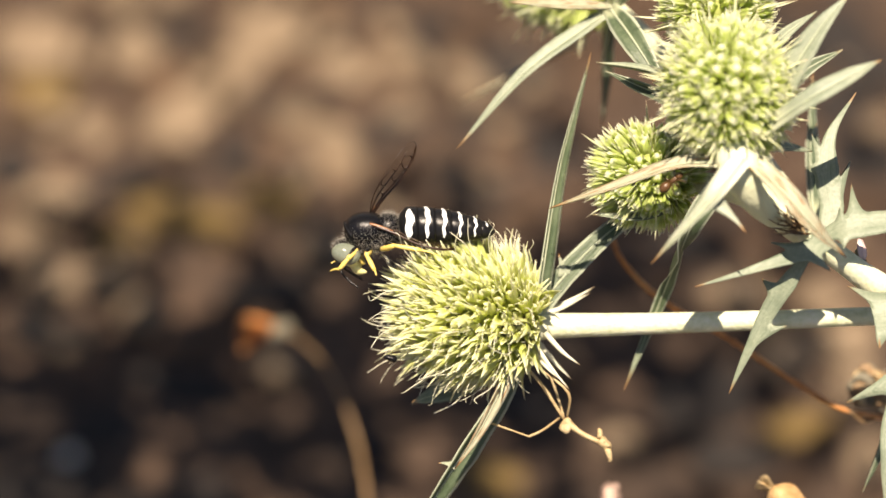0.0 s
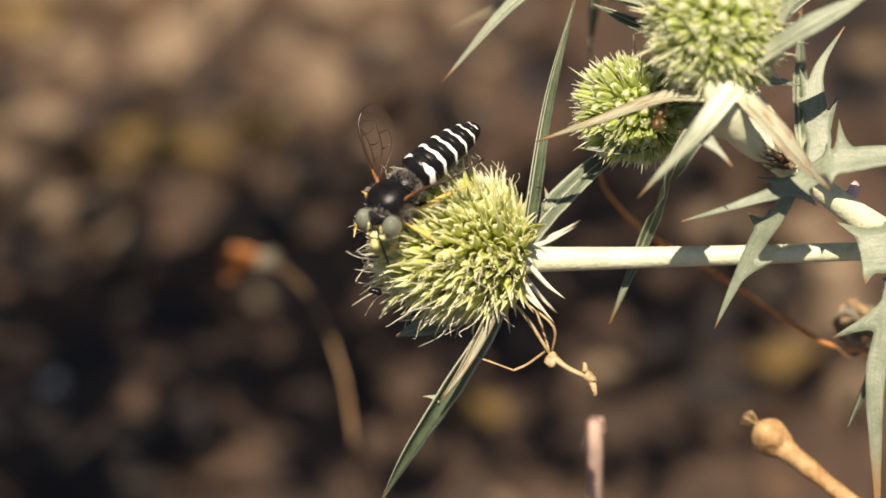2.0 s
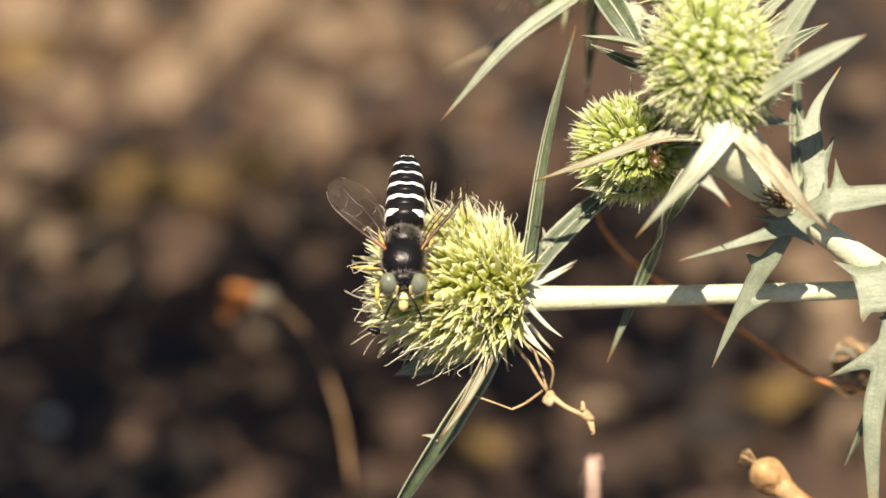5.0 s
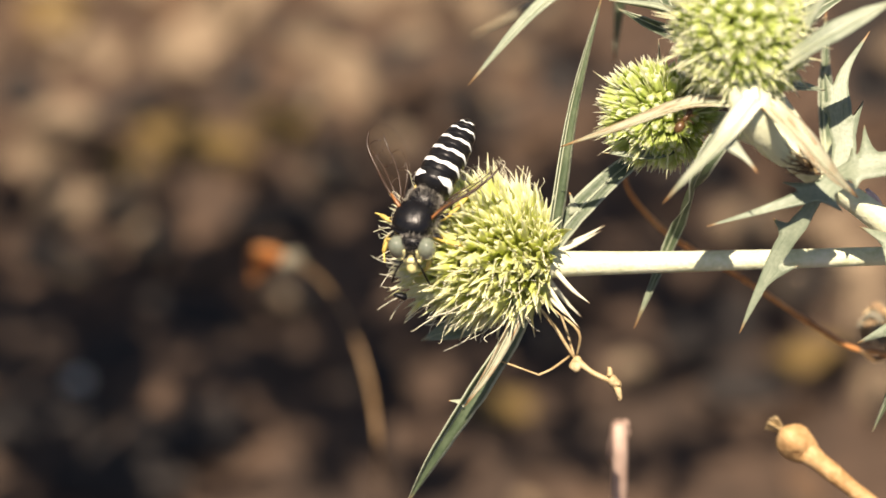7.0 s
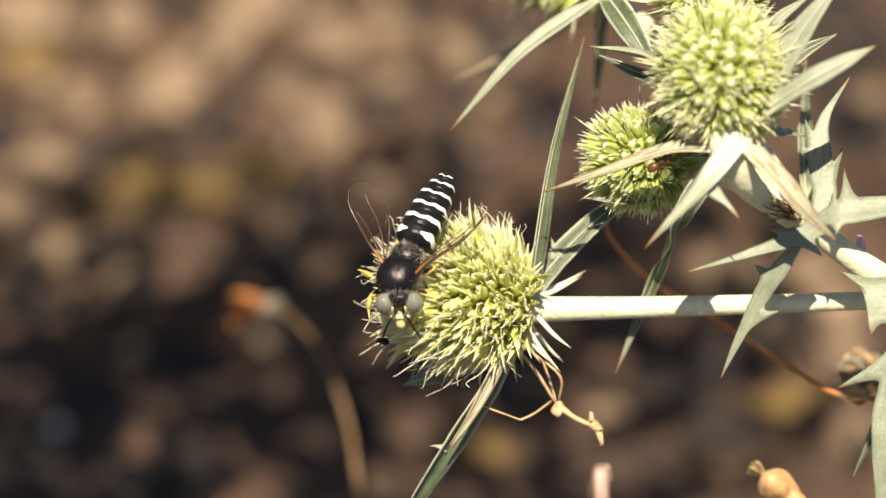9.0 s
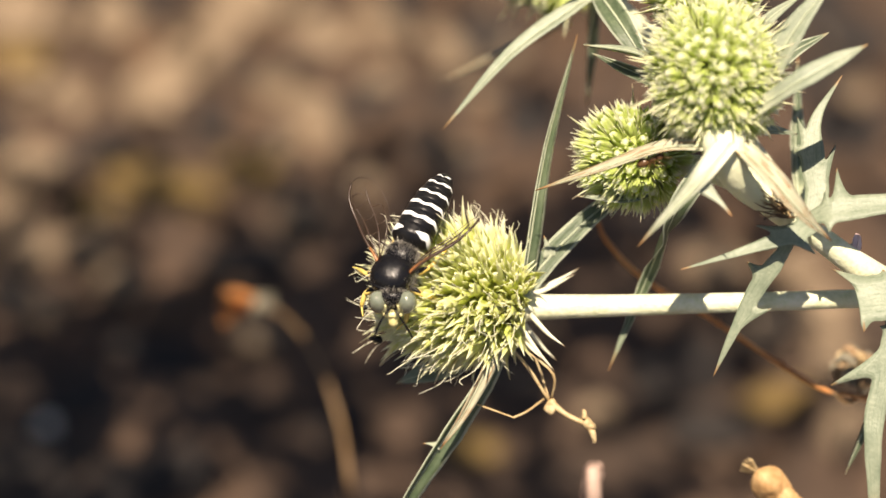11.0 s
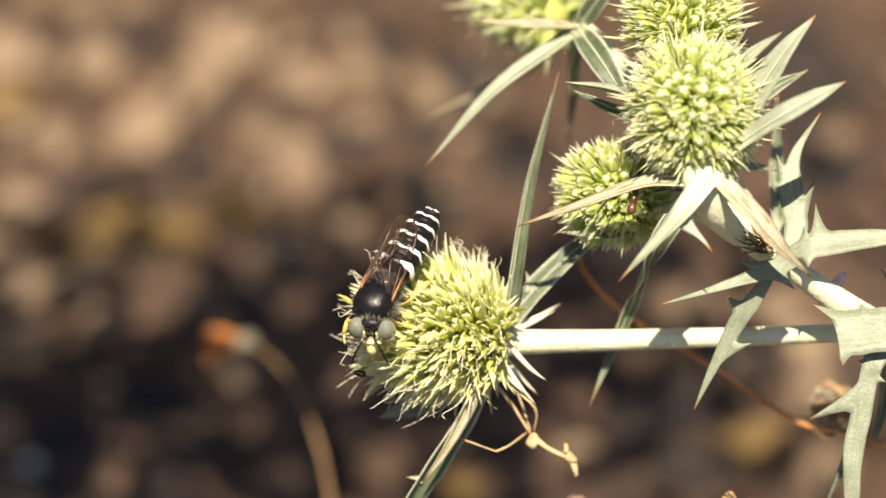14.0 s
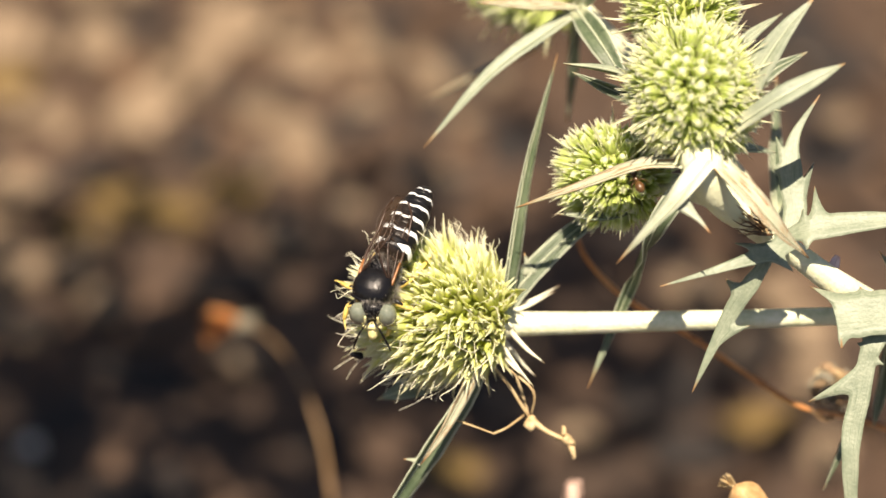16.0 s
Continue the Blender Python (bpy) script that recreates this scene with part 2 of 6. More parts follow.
def thing(name, place, label, category, group="", kind=""):
    """An Empty at the base of a thing that stands still."""
    ob = new(name)
    ob.empty_display_size = 0.004
    ob.location = place
    ORIGIN[ob.name] = Vector(place)
    return tagged(ob, label, category, group, kind)


def part(name, bm, material, parent, label="", smooth=True):
    """Links a bmesh in world places as ONE mesh object under a thing or a part."""
    off = ORIGIN.get(parent.name, Vector((0, 0, 0))) if parent else Vector((0, 0, 0))
    for v in bm.verts:
        v.co -= off
    me = bpy.data.meshes.new(name)
    for f in bm.faces:
        f.smooth = smooth
    bm.to_mesh(me)
    bm.free()
    me.materials.append(material)
    ob = new(name, me)
    if parent:
        ob.parent = parent
    ORIGIN[ob.name] = off
    return tagged(ob, label)


def curve_points(points, n):
    """A smooth line through the points (Catmull-Rom), n steps between neighbours."""
    p = [Vector(q) for q in points]
    p = [2 * p[0] - p[1]] + p + [2 * p[-1] - p[-2]]
    line = []
    for i in range(1, len(p) - 2):
        for k in range(n):
            u = k / n
            a, b, c, d = p[i - 1], p[i], p[i + 1], p[i + 2]
            line.append(0.5 * (2 * b + (c - a) * u + (2 * a - 5 * b + 4 * c - d) * u * u + (3 * b - a - 3 * c + d) * u ** 3))
    return line + [p[-2]]


def tube(bm, points, radii, sides=8, n=4, ridges=0.0, flat=1.0, lumps=0.0):
    """A tapered tube along a smooth line, capped; u runs along it."""
    uvl = bm.loops.layers.uv.verify()
    line = curve_points(points, n)
    last, rings, side = len(line) - 1, [], None
    for i, c in enumerate(line):
        ahead = (line[min(i + 1, last)] - line[max(i - 1, 0)]).normalized()
        if side is None:
            side = ahead.orthogonal().normalized()
        side = (side - ahead * side.dot(ahead)).normalized()
        other = ahead.cross(side)
        s = i / last * (len(radii) - 1)
        k = min(int(s), len(radii) - 2)
        r = radii[k] + (radii[k + 1] - radii[k]) * (s - k)
        if lumps:
            r *= 1 + lumps * noise.noise(c * 900)
        ring = []
        for j in range(sides):
            a = 2 * math.pi * j / sides
            q = r * (1 + (ridges if j % 2 else 0))
            ring.append(bm.verts.new(c + (side * math.cos(a) + other * math.sin(a) * flat) * q))
        rings.append(ring)
    for i in range(last):
        for j in range(sides):
            f = bm.faces.new((rings[i][j], rings[i][(j + 1) % sides], rings[i + 1][(j + 1) % sides], rings[i + 1][j]))
            for loop, (du, dv) in zip(f.loops, ((0, 0), (0, 1), (1, 1), (1, 0))):
                loop[uvl].uv = ((i + du) / last, (j + dv) / sides)
    bm.faces.new(rings[0][::-1])
    f = bm.faces.new(rings[-1])
    for loop in f.loops:
        loop[uvl].uv = (1, 0.5)
    return bm


def ball(bm, centre, axes, seg=16, rings=10, rough=0.0, freq=400.0):
    """An ellipsoid; axes: three half-axis vectors; rough: uneven surface."""
    ax = [Vector(a) for a in axes]
    c = Vector(centre)
    rows = []
    for i in range(1, rings):
        th = math.pi * i / rings
        row = []
        for j in range(seg):
            ph = 2 * math.pi * j / seg
            d = ax[0] * math.sin(th) * math.cos(ph) + ax[1] * math.sin(th) * math.sin(ph) + ax[2] * math.cos(th)
            row.append(bm.verts.new(c + d * (1 + rough * noise.noise((c + d) * freq))))
        rows.append(row)
    top, low = bm.verts.new(c + ax[2]), bm.verts.new(c - ax[2])
    for j in range(seg):
        k = (j + 1) % seg
        bm.faces.new((top, rows[0][j], rows[0][k]))
        bm.faces.new((low, rows[-1][k], rows[-1][j]))
        for a, b in zip(rows, rows[1:]):
            bm.faces.new((a[j], b[j], b[k], a[k]))
    return bm


def blade(bm, points, width, face, fold=0.25, thick=0.00022, shape=(0.55, 1.0, 0.92, 0.55, 0.03), n=5, twist=0.0):
    """A leaf blade with thickness and a folded middle along a smooth line. face: the way its upper side looks; shape: widths along it."""
    uvl = bm.loops.layers.uv.verify()
    line = curve_points(points, n)
    last, rows = len(line) - 1, []
    for i, c in enumerate(line):
        ahead = (line[min(i + 1, last)] - line[max(i - 1, 0)]).normalized()
        up = Vector(face)
        up = (up - ahead * up.dot(ahead)).normalized()
        up = Matrix.Rotation(radians(twist) * i / last, 3, ahead) @ up
        side = ahead.cross(up)
        s = i / last * (len(shape) - 1)
        k = min(int(s), len(shape) - 2)
        half = 0.5 * width * (shape[k] + (shape[k + 1] - shape[k]) * (s - k))
        half *= 1 + 0.06 * noise.noise(c * 700)
        th = thick * min(1.0, 0.15 + 1.7 * half / width)
        row = []
        for v in (-1, -0.5, 0, 0.5, 1):
            rise = fold * half * abs(v) - (th * 1.2 if v == 0 else 0)
            row.append(c + side * half * v + up * rise)
        rows.append(([bm.verts.new(q + up * th * (0.5 if 0 < j < 4 else 0.15)) for j, q in enumerate(row)],
                     [bm.verts.new(q - up * th * (1.3 if j == 2 else 0.5 if 0 < j < 4 else 0.15)) for j, q in enumerate(row)]))

    def quad(vs, us):
        f = bm.faces.new(vs)
        for loop, q in zip(f.loops, us):
            loop[uvl].uv = q

    for i in range(last):
        (a, b), (c, d) = rows[i], rows[i + 1]
        u0, u1 = i / last, (i + 1) / last
        for j in range(4):
            p, q = j / 4, (j + 1) / 4
            quad((a[j], a[j + 1], c[j + 1], c[j]), ((u0, p), (u0, q), (u1, q), (u1, p)))
            quad((b[j + 1], b[j], d[j], d[j + 1]), ((u0, q), (u0, p), (u1, p), (u1, q)))
        quad((b[0], a[0], c[0], d[0]), ((u0, 0), (u0, 0), (u1, 0), (u1, 0)))
        quad((a[4], b[4], d[4], c[4]), ((u0, 1), (u0, 1), (u1, 1), (u1, 1)))
    for i, u in ((0, 0.0), (last, 1.0)):
        a, b = rows[i]
        for j in range(4):
            vs = (b[j], b[j + 1], a[j + 1], a[j]) if i == 0 else (a[j], a[j + 1], b[j + 1], b[j])
            quad(vs, ((u, 0.5),) * 4)
    return line


def leaf(parent, name, points, width, face, material, fold=0.25, shape=(0.55, 1.0, 0.92, 0.55, 0.03), spines=(), label="", twist=0.0, rib=True):
    """A leaf or bract with its midrib and side spines. points: grid places; width in mm; spines: (along, right, up, back, length mm)."""
    bm = bmesh.new()
    line = blade(bm, [V(*p) for p in points], width / 1000, face, fold, shape=shape, twist=twist)
    ob = part(name, bm, material, parent, label)
    if rib:
        up = Vector(face).normalized() * 0.00004
        bm = bmesh.new()
        tube(bm, [p + up for p in line[:: max(1, len(line) // 6)]], [0.00014 * width / 2.5, 0.00011 * width / 2.5, 0.00003], 6, 3)
        part("midrib", bm, M_RIB, ob)
    for along, r, u, b, length in spines:
        c = line[int(along * (len(line) - 1))]
        way = D(r, u, b)
        bm = bmesh.new()
        l = length / 1000 + width * 0.00018
        face_up = Vector(face).normalized() * 0.00003
        blade(bm, [c + face_up, c + way * l * 0.35 + face_up, c + way * l * 0.7, c + way * l + D(0, -0.3, 0) * l * 0.06], min(0.0021, 0.00055 * length + 0.0004), face, 0.12, 0.00014,
              (1.0, 0.62, 0.30, 0.14, 0.02), 3)
        part("spine", bm, M_LOBE, ob, "spiny lobe with a brown thorn")
    return ob


def lobed(parent, points, width, face, material, shape, teeth, fold=0.12, label=""):
    """A thin leaf with thorn-tipped lobes. points: grid places; width in mm; teeth: (along, side, length mm, lean ahead)."""
    bm = bmesh.new()
    uvl = bm.loops.layers.uv.verify()
    line = curve_points([V(*p) for p in points], 22)
    last = len(line) - 1
    total = sum((b - a).length for a, b in zip(line, line[1:])) * 1000
    across = (-1, -0.62, -0.28, 0, 0.28, 0.62, 1)
    tops, lows, marks = [], [], []
    for i, c in enumerate(line):
        ahead = (line[min(i + 1, last)] - line[max(i - 1, 0)]).normalized()
        up = Vector(face)
        up = (up - ahead * up.dot(ahead)).normalized()
        side = ahead.cross(up)
        s = i / last
        q = s * (len(shape) - 1)
        k = min(int(q), len(shape) - 2)
        half = 0.5 * width * (shape[k] + (shape[k + 1] - shape[k]) * (q - k)) * (1 + 0.07 * noise.noise(c * 500))
        row_top, row_low, row_mark = [], [], []
        for v in across:
            out, fwd, tip = abs(v) * half, 0.0, 0.0
            for along, sg, long, lean in teeth:
                u = 1 - abs(s - along) * total / (0.85 + 0.28 * long)
                if sg * v > 0 and u > 0:
                    e = long * u ** 2.3 * (1.0 if abs(v) == 1 else 0.3 * abs(v))
                    out, fwd = out + e, fwd + lean * e
                    if abs(v) == 1:
                        tip = max(tip, u)
            p = c + side * math.copysign(out, v) * MM * (v != 0) + ahead * fwd * MM + up * (fold * half * abs(v) + 0.12 * noise.noise(c * 260 + side * v * 0.3)) * MM
            thin = up * (0.02 if abs(v) == 1 else 0.10 if v else 0.16) * MM
            row_top.append(bm.verts.new(p + thin * 0.5))
            row_low.append(bm.verts.new(p - thin))
            row_mark.append((1.02 if tip > 0.92 else s * (0.9 if shape[-1] > 0.3 else 1.0), (v + 1) / 2))
        tops.append(row_top)
        lows.append(row_low)
        marks.append(row_mark)

    def quad(cells):
        f = bm.faces.new([v for v, _ in cells])
        for loop, (_, uv) in zip(f.loops, cells):
            loop[uvl].uv = uv

    for i in range(last):
        for j in range(6):
            ring = ((i, j), (i, j + 1), (i + 1, j + 1), (i + 1, j))
            quad([(tops[a][b], marks[a][b]) for a, b in ring])
            quad([(lows[a][b], marks[a][b]) for a, b in ring[::-1]])
        for j in (0, 6):
            quad([(tops[i][j], marks[i][j]), (tops[i + 1][j], marks[i + 1][j]), (lows[i + 1][j], marks[i + 1][j]), (lows[i][j], marks[i][j])])
    for i in (0, last):
        for j in range(6):
            quad([(tops[i][j], marks[i][j]), (tops[i][j + 1], marks[i][j + 1]), (lows[i][j + 1], marks[i][j + 1]), (lows[i][j], marks[i][j])])
    bmesh.ops.recalc_face_normals(bm, faces=bm.faces)
    return part("leaf", bm, material, parent, label)


# ---- ground ----


def lie(x, y):
    """Height of the soil."""
    p = Vector((x, y, 0))
    near = 1 / (1 + (max(0, math.hypot(x, y - 0.4) - 0.3) / 0.5) ** 2)
    return near * (0.006 * noise.noise(p * 18) + 0.004 * noise.noise(p * 55) + 0.0015 * noise.noise(p * 170)) + 0.25 * (1 - near) * noise.noise(p * 0.4)


def ground():
    n = 150
    steps = [math.copysign(0.55 * abs(u) + 400 * abs(u) ** 9, u) for u in (2 * i / n - 1 for i in range(n + 1))]
    verts = [(x, y + 0.42, lie(x, y + 0.42)) for y in steps for x in steps]
    faces = [(j * (n + 1) + i, j * (n + 1) + i + 1, (j + 1) * (n + 1) + i + 1, (j + 1) * (n + 1) + i) for j in range(n) for i in range(n)]
    me = bpy.data.meshes.new("ground")
    me.from_pydata(verts, [], faces)
    for f in me.polygons:
        f.use_smooth = True
    me.materials.append(M_SOIL)
    return tagged(new("ground", me), "dry brown earth with crumbs and dark hollows", "ground", kind="structure")


ground()
rng = random.Random(4)


def lump(name, x, y, rx, ry, high, material, label, category, group=""):
    """A stone or clod half sunk in the soil, its extent in grid units."""
    c = G(x, y)
    k = UNIT * (c - EYE).length / FOCUS
    c.z = lie(c.x, c.y)
    a = rng.uniform(-0.4, 0.4)
    r = Vector((math.cos(a), math.sin(a), 0)) * rx * k
    f = Vector((-math.sin(a), math.cos(a), 0)) * ry * k * 1.25
    ob = thing(name, c, label, category, group)
    bm = bmesh.new()
    ball(bm, c + Vector((0, 0, high * 0.25 * k)), (r, f, Vector((0.1 * rx * k, 0, high * k))), 14, 9, 0.35, 160 + 200 * rng.random())
    part("stone" if name in ("stone", "pebble") else "crumb", bm, material, ob)
    return ob


def scatter(name, count, box, size, material, flat, label, category, seed, keep=None):
    """Loose bits over a stretch of ground, past counting."""
    r = random.Random(seed)
    bm = bmesh.new()
    made = 0
    while made < count:
        x, y = r.uniform(*box[:2]), r.uniform(*box[2:])
        if keep and not keep(x, y, r.random()):
            continue
        s = r.uniform(*size)
        a = r.uniform(0, 6.28)
        e = s * r.uniform(0.4, 0.9)
        tilt = Vector((r.uniform(-0.5, 0.5), r.uniform(-0.5, 0.5), 1)).normalized()
        u = Vector((math.cos(a), math.sin(a), 0))
        u = (u - tilt * u.dot(tilt)).normalized() * s
        v = tilt.cross(u).normalized() * e
        ball(bm, (x, y, lie(x, y) + s * flat * 0.5), (u, v, tilt * s * flat), 7, 5, 0.4, 300)
        made += 1
    ob = part(name, bm, material, None)
    return tagged(ob, label, category, kind="stuff")


# ---- the plant ----
BASE = Vector((0.082, 0.262, lie(0.082, 0.262) - 0.004))
plant = thing("thistle_plant", BASE, "pale silver-green spiny thistle plant with yellow-green globular flower heads", "thistle")
UP_TO_EYE = D(0.0, 0.6, 0.8)

bm = bmesh.new()
tube(bm, [V(1312, 322, -11), V(1393, 394, -10), V(1436, 424, -9), V(1480, 453, -8), V(1526, 487, -7), V(1566, 515, -6), V(1640, 566, -2), V(1720, 640, 4), V(1830, 800, 6), BASE + Vector((0.004, 0, 0.06)), BASE],
     [0.0015, 0.0014, 0.0013, 0.0013, 0.0014, 0.0016, 0.0019, 0.0024, 0.0028, 0.003, 0.0032], 16, 5, 0.05)
part("main_stem", bm, M_STEM, plant)
bm = bmesh.new()
tube(bm, [V(908, 578, 0), V(940, 579, 0), V(985, 577, 0), V(1150, 573, 0.5), V(1350, 567, 0), V(1560, 560, -1), V(1625, 566, -1)],
     [0.0020, 0.0017, 0.00138, 0.00116, 0.00106, 0.00100, 0.0010], 16, 5, 0.06)
part("side_stem", bm, M_STEM, plant, "straight creamy ridged stem")
bm = bmesh.new()
tube(bm, [V(1190, 325, -1), V(1225, 326, -1), V(1275, 330, -4), V(1340, 352, -9)], [0.0013, 0.0013, 0.0014], 12, 5, 0.05)
part("side_stem", bm, M_STEM, plant)
bm = bmesh.new()
tube(bm, [V(1078, 12, 9), V(1180, 110, 13), V(1330, 270, 10), V(1440, 425, -2)], [0.0014, 0.0014, 0.0015], 12, 5, 0.05)
part("side_stem", bm, M_STEM, plant)


def floret_mesh(kind, seed, opened=1.0, long=1.0):
    """One floret pointing along +z: the calyx, five sepals and a longer bractlet. Metres."""
    r = random.Random(seed)
    bm = bmesh.new()
    mm = 0.001
    tube(bm, [(0, 0, 0), (0, 0, 1.0 * mm), (0, 0, 1.7 * mm), (0, 0, 2.1 * mm)], [0.30 * mm, 0.46 * mm, 0.38 * mm, 0.1 * mm], 6, 2)
    for k in range(5):
        a = 6.283 * k / 5 + r.uniform(-0.3, 0.3)
        d = Vector((math.cos(a), math.sin(a), 0))
        sp = opened * r.uniform(0.0, 1.0)
        top = r.uniform(2.6, 3.7) * long
        p = [d * 0.34 * mm + Vector((0, 0, 0.9 * mm)), d * (0.5 + 0.2 * sp) * mm + Vector((0, 0, 2.0 * mm)), d * (0.15 + 0.8 * sp) * mm + Vector((0, 0, top * mm))]
        blade(bm, p, r.uniform(0.85, 1.3) * mm, -d + Vector((0, 0, 0.2)), 0.3, 0.06 * mm, (0.6, 1.0, 0.75, 0.04), 2)
    for k in range(3):
        a = r.uniform(0, 6.28)
        d = Vector((math.cos(a), math.sin(a), 0))
        w = Vector((-math.sin(a), math.cos(a), 0)) * r.uniform(-0.7, 0.7)
        top = r.uniform(3.4, 5.3) * long
        p = [d * 0.4 * mm, d * 0.78 * mm + Vector((0, 0, 1.6 * mm)), d * 0.85 * mm + w * 0.3 * mm + Vector((0, 0, 0.62 * top * mm)), d * r.uniform(0.1, 1.7) * mm + w * mm + Vector((0, 0, top * mm))]
        blade(bm, p, r.uniform(0.85, 1.25) * mm, -d, 0.35, 0.07 * mm, (0.6, 1.0, 0.85, 0.4, 0.02), 2)
    me = bpy.data.meshes.new(kind)
    for f in bm.faces:
        f.smooth = True
    bm.to_mesh(me)
    bm.free()
    me.materials.append(M_FLORET)
    return me


def filament_mesh(kind, seed):
    r = random.Random(seed)
    mm = 0.001
    bm = bmesh.new()
    b = r.choice((-1, 1)) * r.uniform(0.6, 2.6)
    c = r.uniform(-0.8, 0.8)
    h = r.uniform(1.0, 1.5)
    tube(bm, [(0, 0, 0), (0.1 * b * mm, 0.1 * c * mm, 1.8 * h * mm), (0.45 * b * mm, 0.5 * c * mm, 3.4 * h * mm), (1.15 * b * mm, 0.9 * c * mm, 4.5 * h * mm), ((1.5 if r.random() < 0.6 else 0.9) * b * mm, 1.3 * c * mm, 4.9 * h * mm)],
         [0.065 * mm, 0.058 * mm, 0.05 * mm, 0.042 * mm, 0.035 * mm], 5, 3)
    me = bpy.data.meshes.new(kind)
    for f in bm.faces:
        f.smooth = True
    bm.to_mesh(me)
    bm.free()
    me.materials.append(M_FILAM)
    return me


def spike_mesh(kind, seed):
    """A straight pale bristle between blunt florets."""
    r = random.Random(seed)
    mm = 0.001
    bm = bmesh.new()
    h = r.uniform(0.9, 1.2)
    blade(bm, [(0, 0, 0), (0, 0.1 * mm, 1.9 * h * mm), (r.uniform(-0.3, 0.3) * mm, r.uniform(-0.3, 0.3) * mm, 4.0 * h * mm)], 0.34 * mm, (0, 1, 0), 0.3, 0.08 * mm, (0.9, 1.0, 0.6, 0.05), 3)
    me = bpy.data.meshes.new(kind)
    for f in bm.faces:
        f.smooth = True
    bm.to_mesh(me)
    bm.free()
    me.materials.append(M_SPIKE)
    return me


def blunt_floret_mesh(kind, seed, slim=1.0):
    """A stout floret whose five sepals close over it in a pale blunt crown, with straight pointed bractlets beside it."""
    r = random.Random(seed)
    bm = bmesh.new()
    mm, w = 0.001, 0.001 * slim
    tube(bm, [(0, 0, 0), (0, 0, 1.2 * mm), (0, 0, 2.2 * mm), (0, 0, 2.9 * mm), (0, 0, 3.15 * mm)], [0.42 * w, 0.68 * w, 0.70 * w, 0.50 * w, 0.18 * w], 8, 2)
    for k in range(5):
        a = 6.283 * k / 5 + r.uniform(-0.2, 0.2)
        d = Vector((math.cos(a), math.sin(a), 0))
        p = [d * 0.62 * w + Vector((0, 0, 1.4 * mm)), d * 0.76 * w + Vector((0, 0, 2.4 * mm)), d * r.uniform(0.15, 0.75) * w + Vector((0, 0, r.uniform(3.2, 3.9) * mm))]
        blade(bm, p, 0.8 * w, -d + Vector((0, 0, 0.2)), 0.35, 0.06 * mm, (0.7, 1.0, 0.7, 0.1), 2)
    for k in range(3):
        a = 6.283 * k / 3 + r.uniform(-0.6, 0.6)
        d = Vector((math.cos(a), math.sin(a), 0))
        p = [d * 0.6 * w, d * 0.95 * w + Vector((0, 0, 1.8 * mm)), d * r.uniform(0.8, 1.6) * w + Vector((0, 0, r.uniform(3.2, 4.1) * mm))]
        blade(bm, p, 0.6 * w, -d, 0.4, 0.06 * mm, (0.7, 1.0, 0.5, 0.03), 2)
    me = bpy.data.meshes.new(kind)
    for f in bm.faces:
        f.smooth = True
    bm.to_mesh(me)
    bm.free()
    me.materials.append(M_BLUNT)
    return me


FLORETS = [floret_mesh("floret", s) for s in range(6)]
BLUNT = [blunt_floret_mesh("floret", s) for s in range(6)]
WEDGE = [blunt_floret_mesh("floret", 20 + s, 0.84) for s in range(6)]
FILAMENTS = [filament_mesh("filament", s) for s in range(6)]
SPIKES = [spike_mesh("bristle", s) for s in range(6)]


FRONT = D(0, 0.25, 0.97)


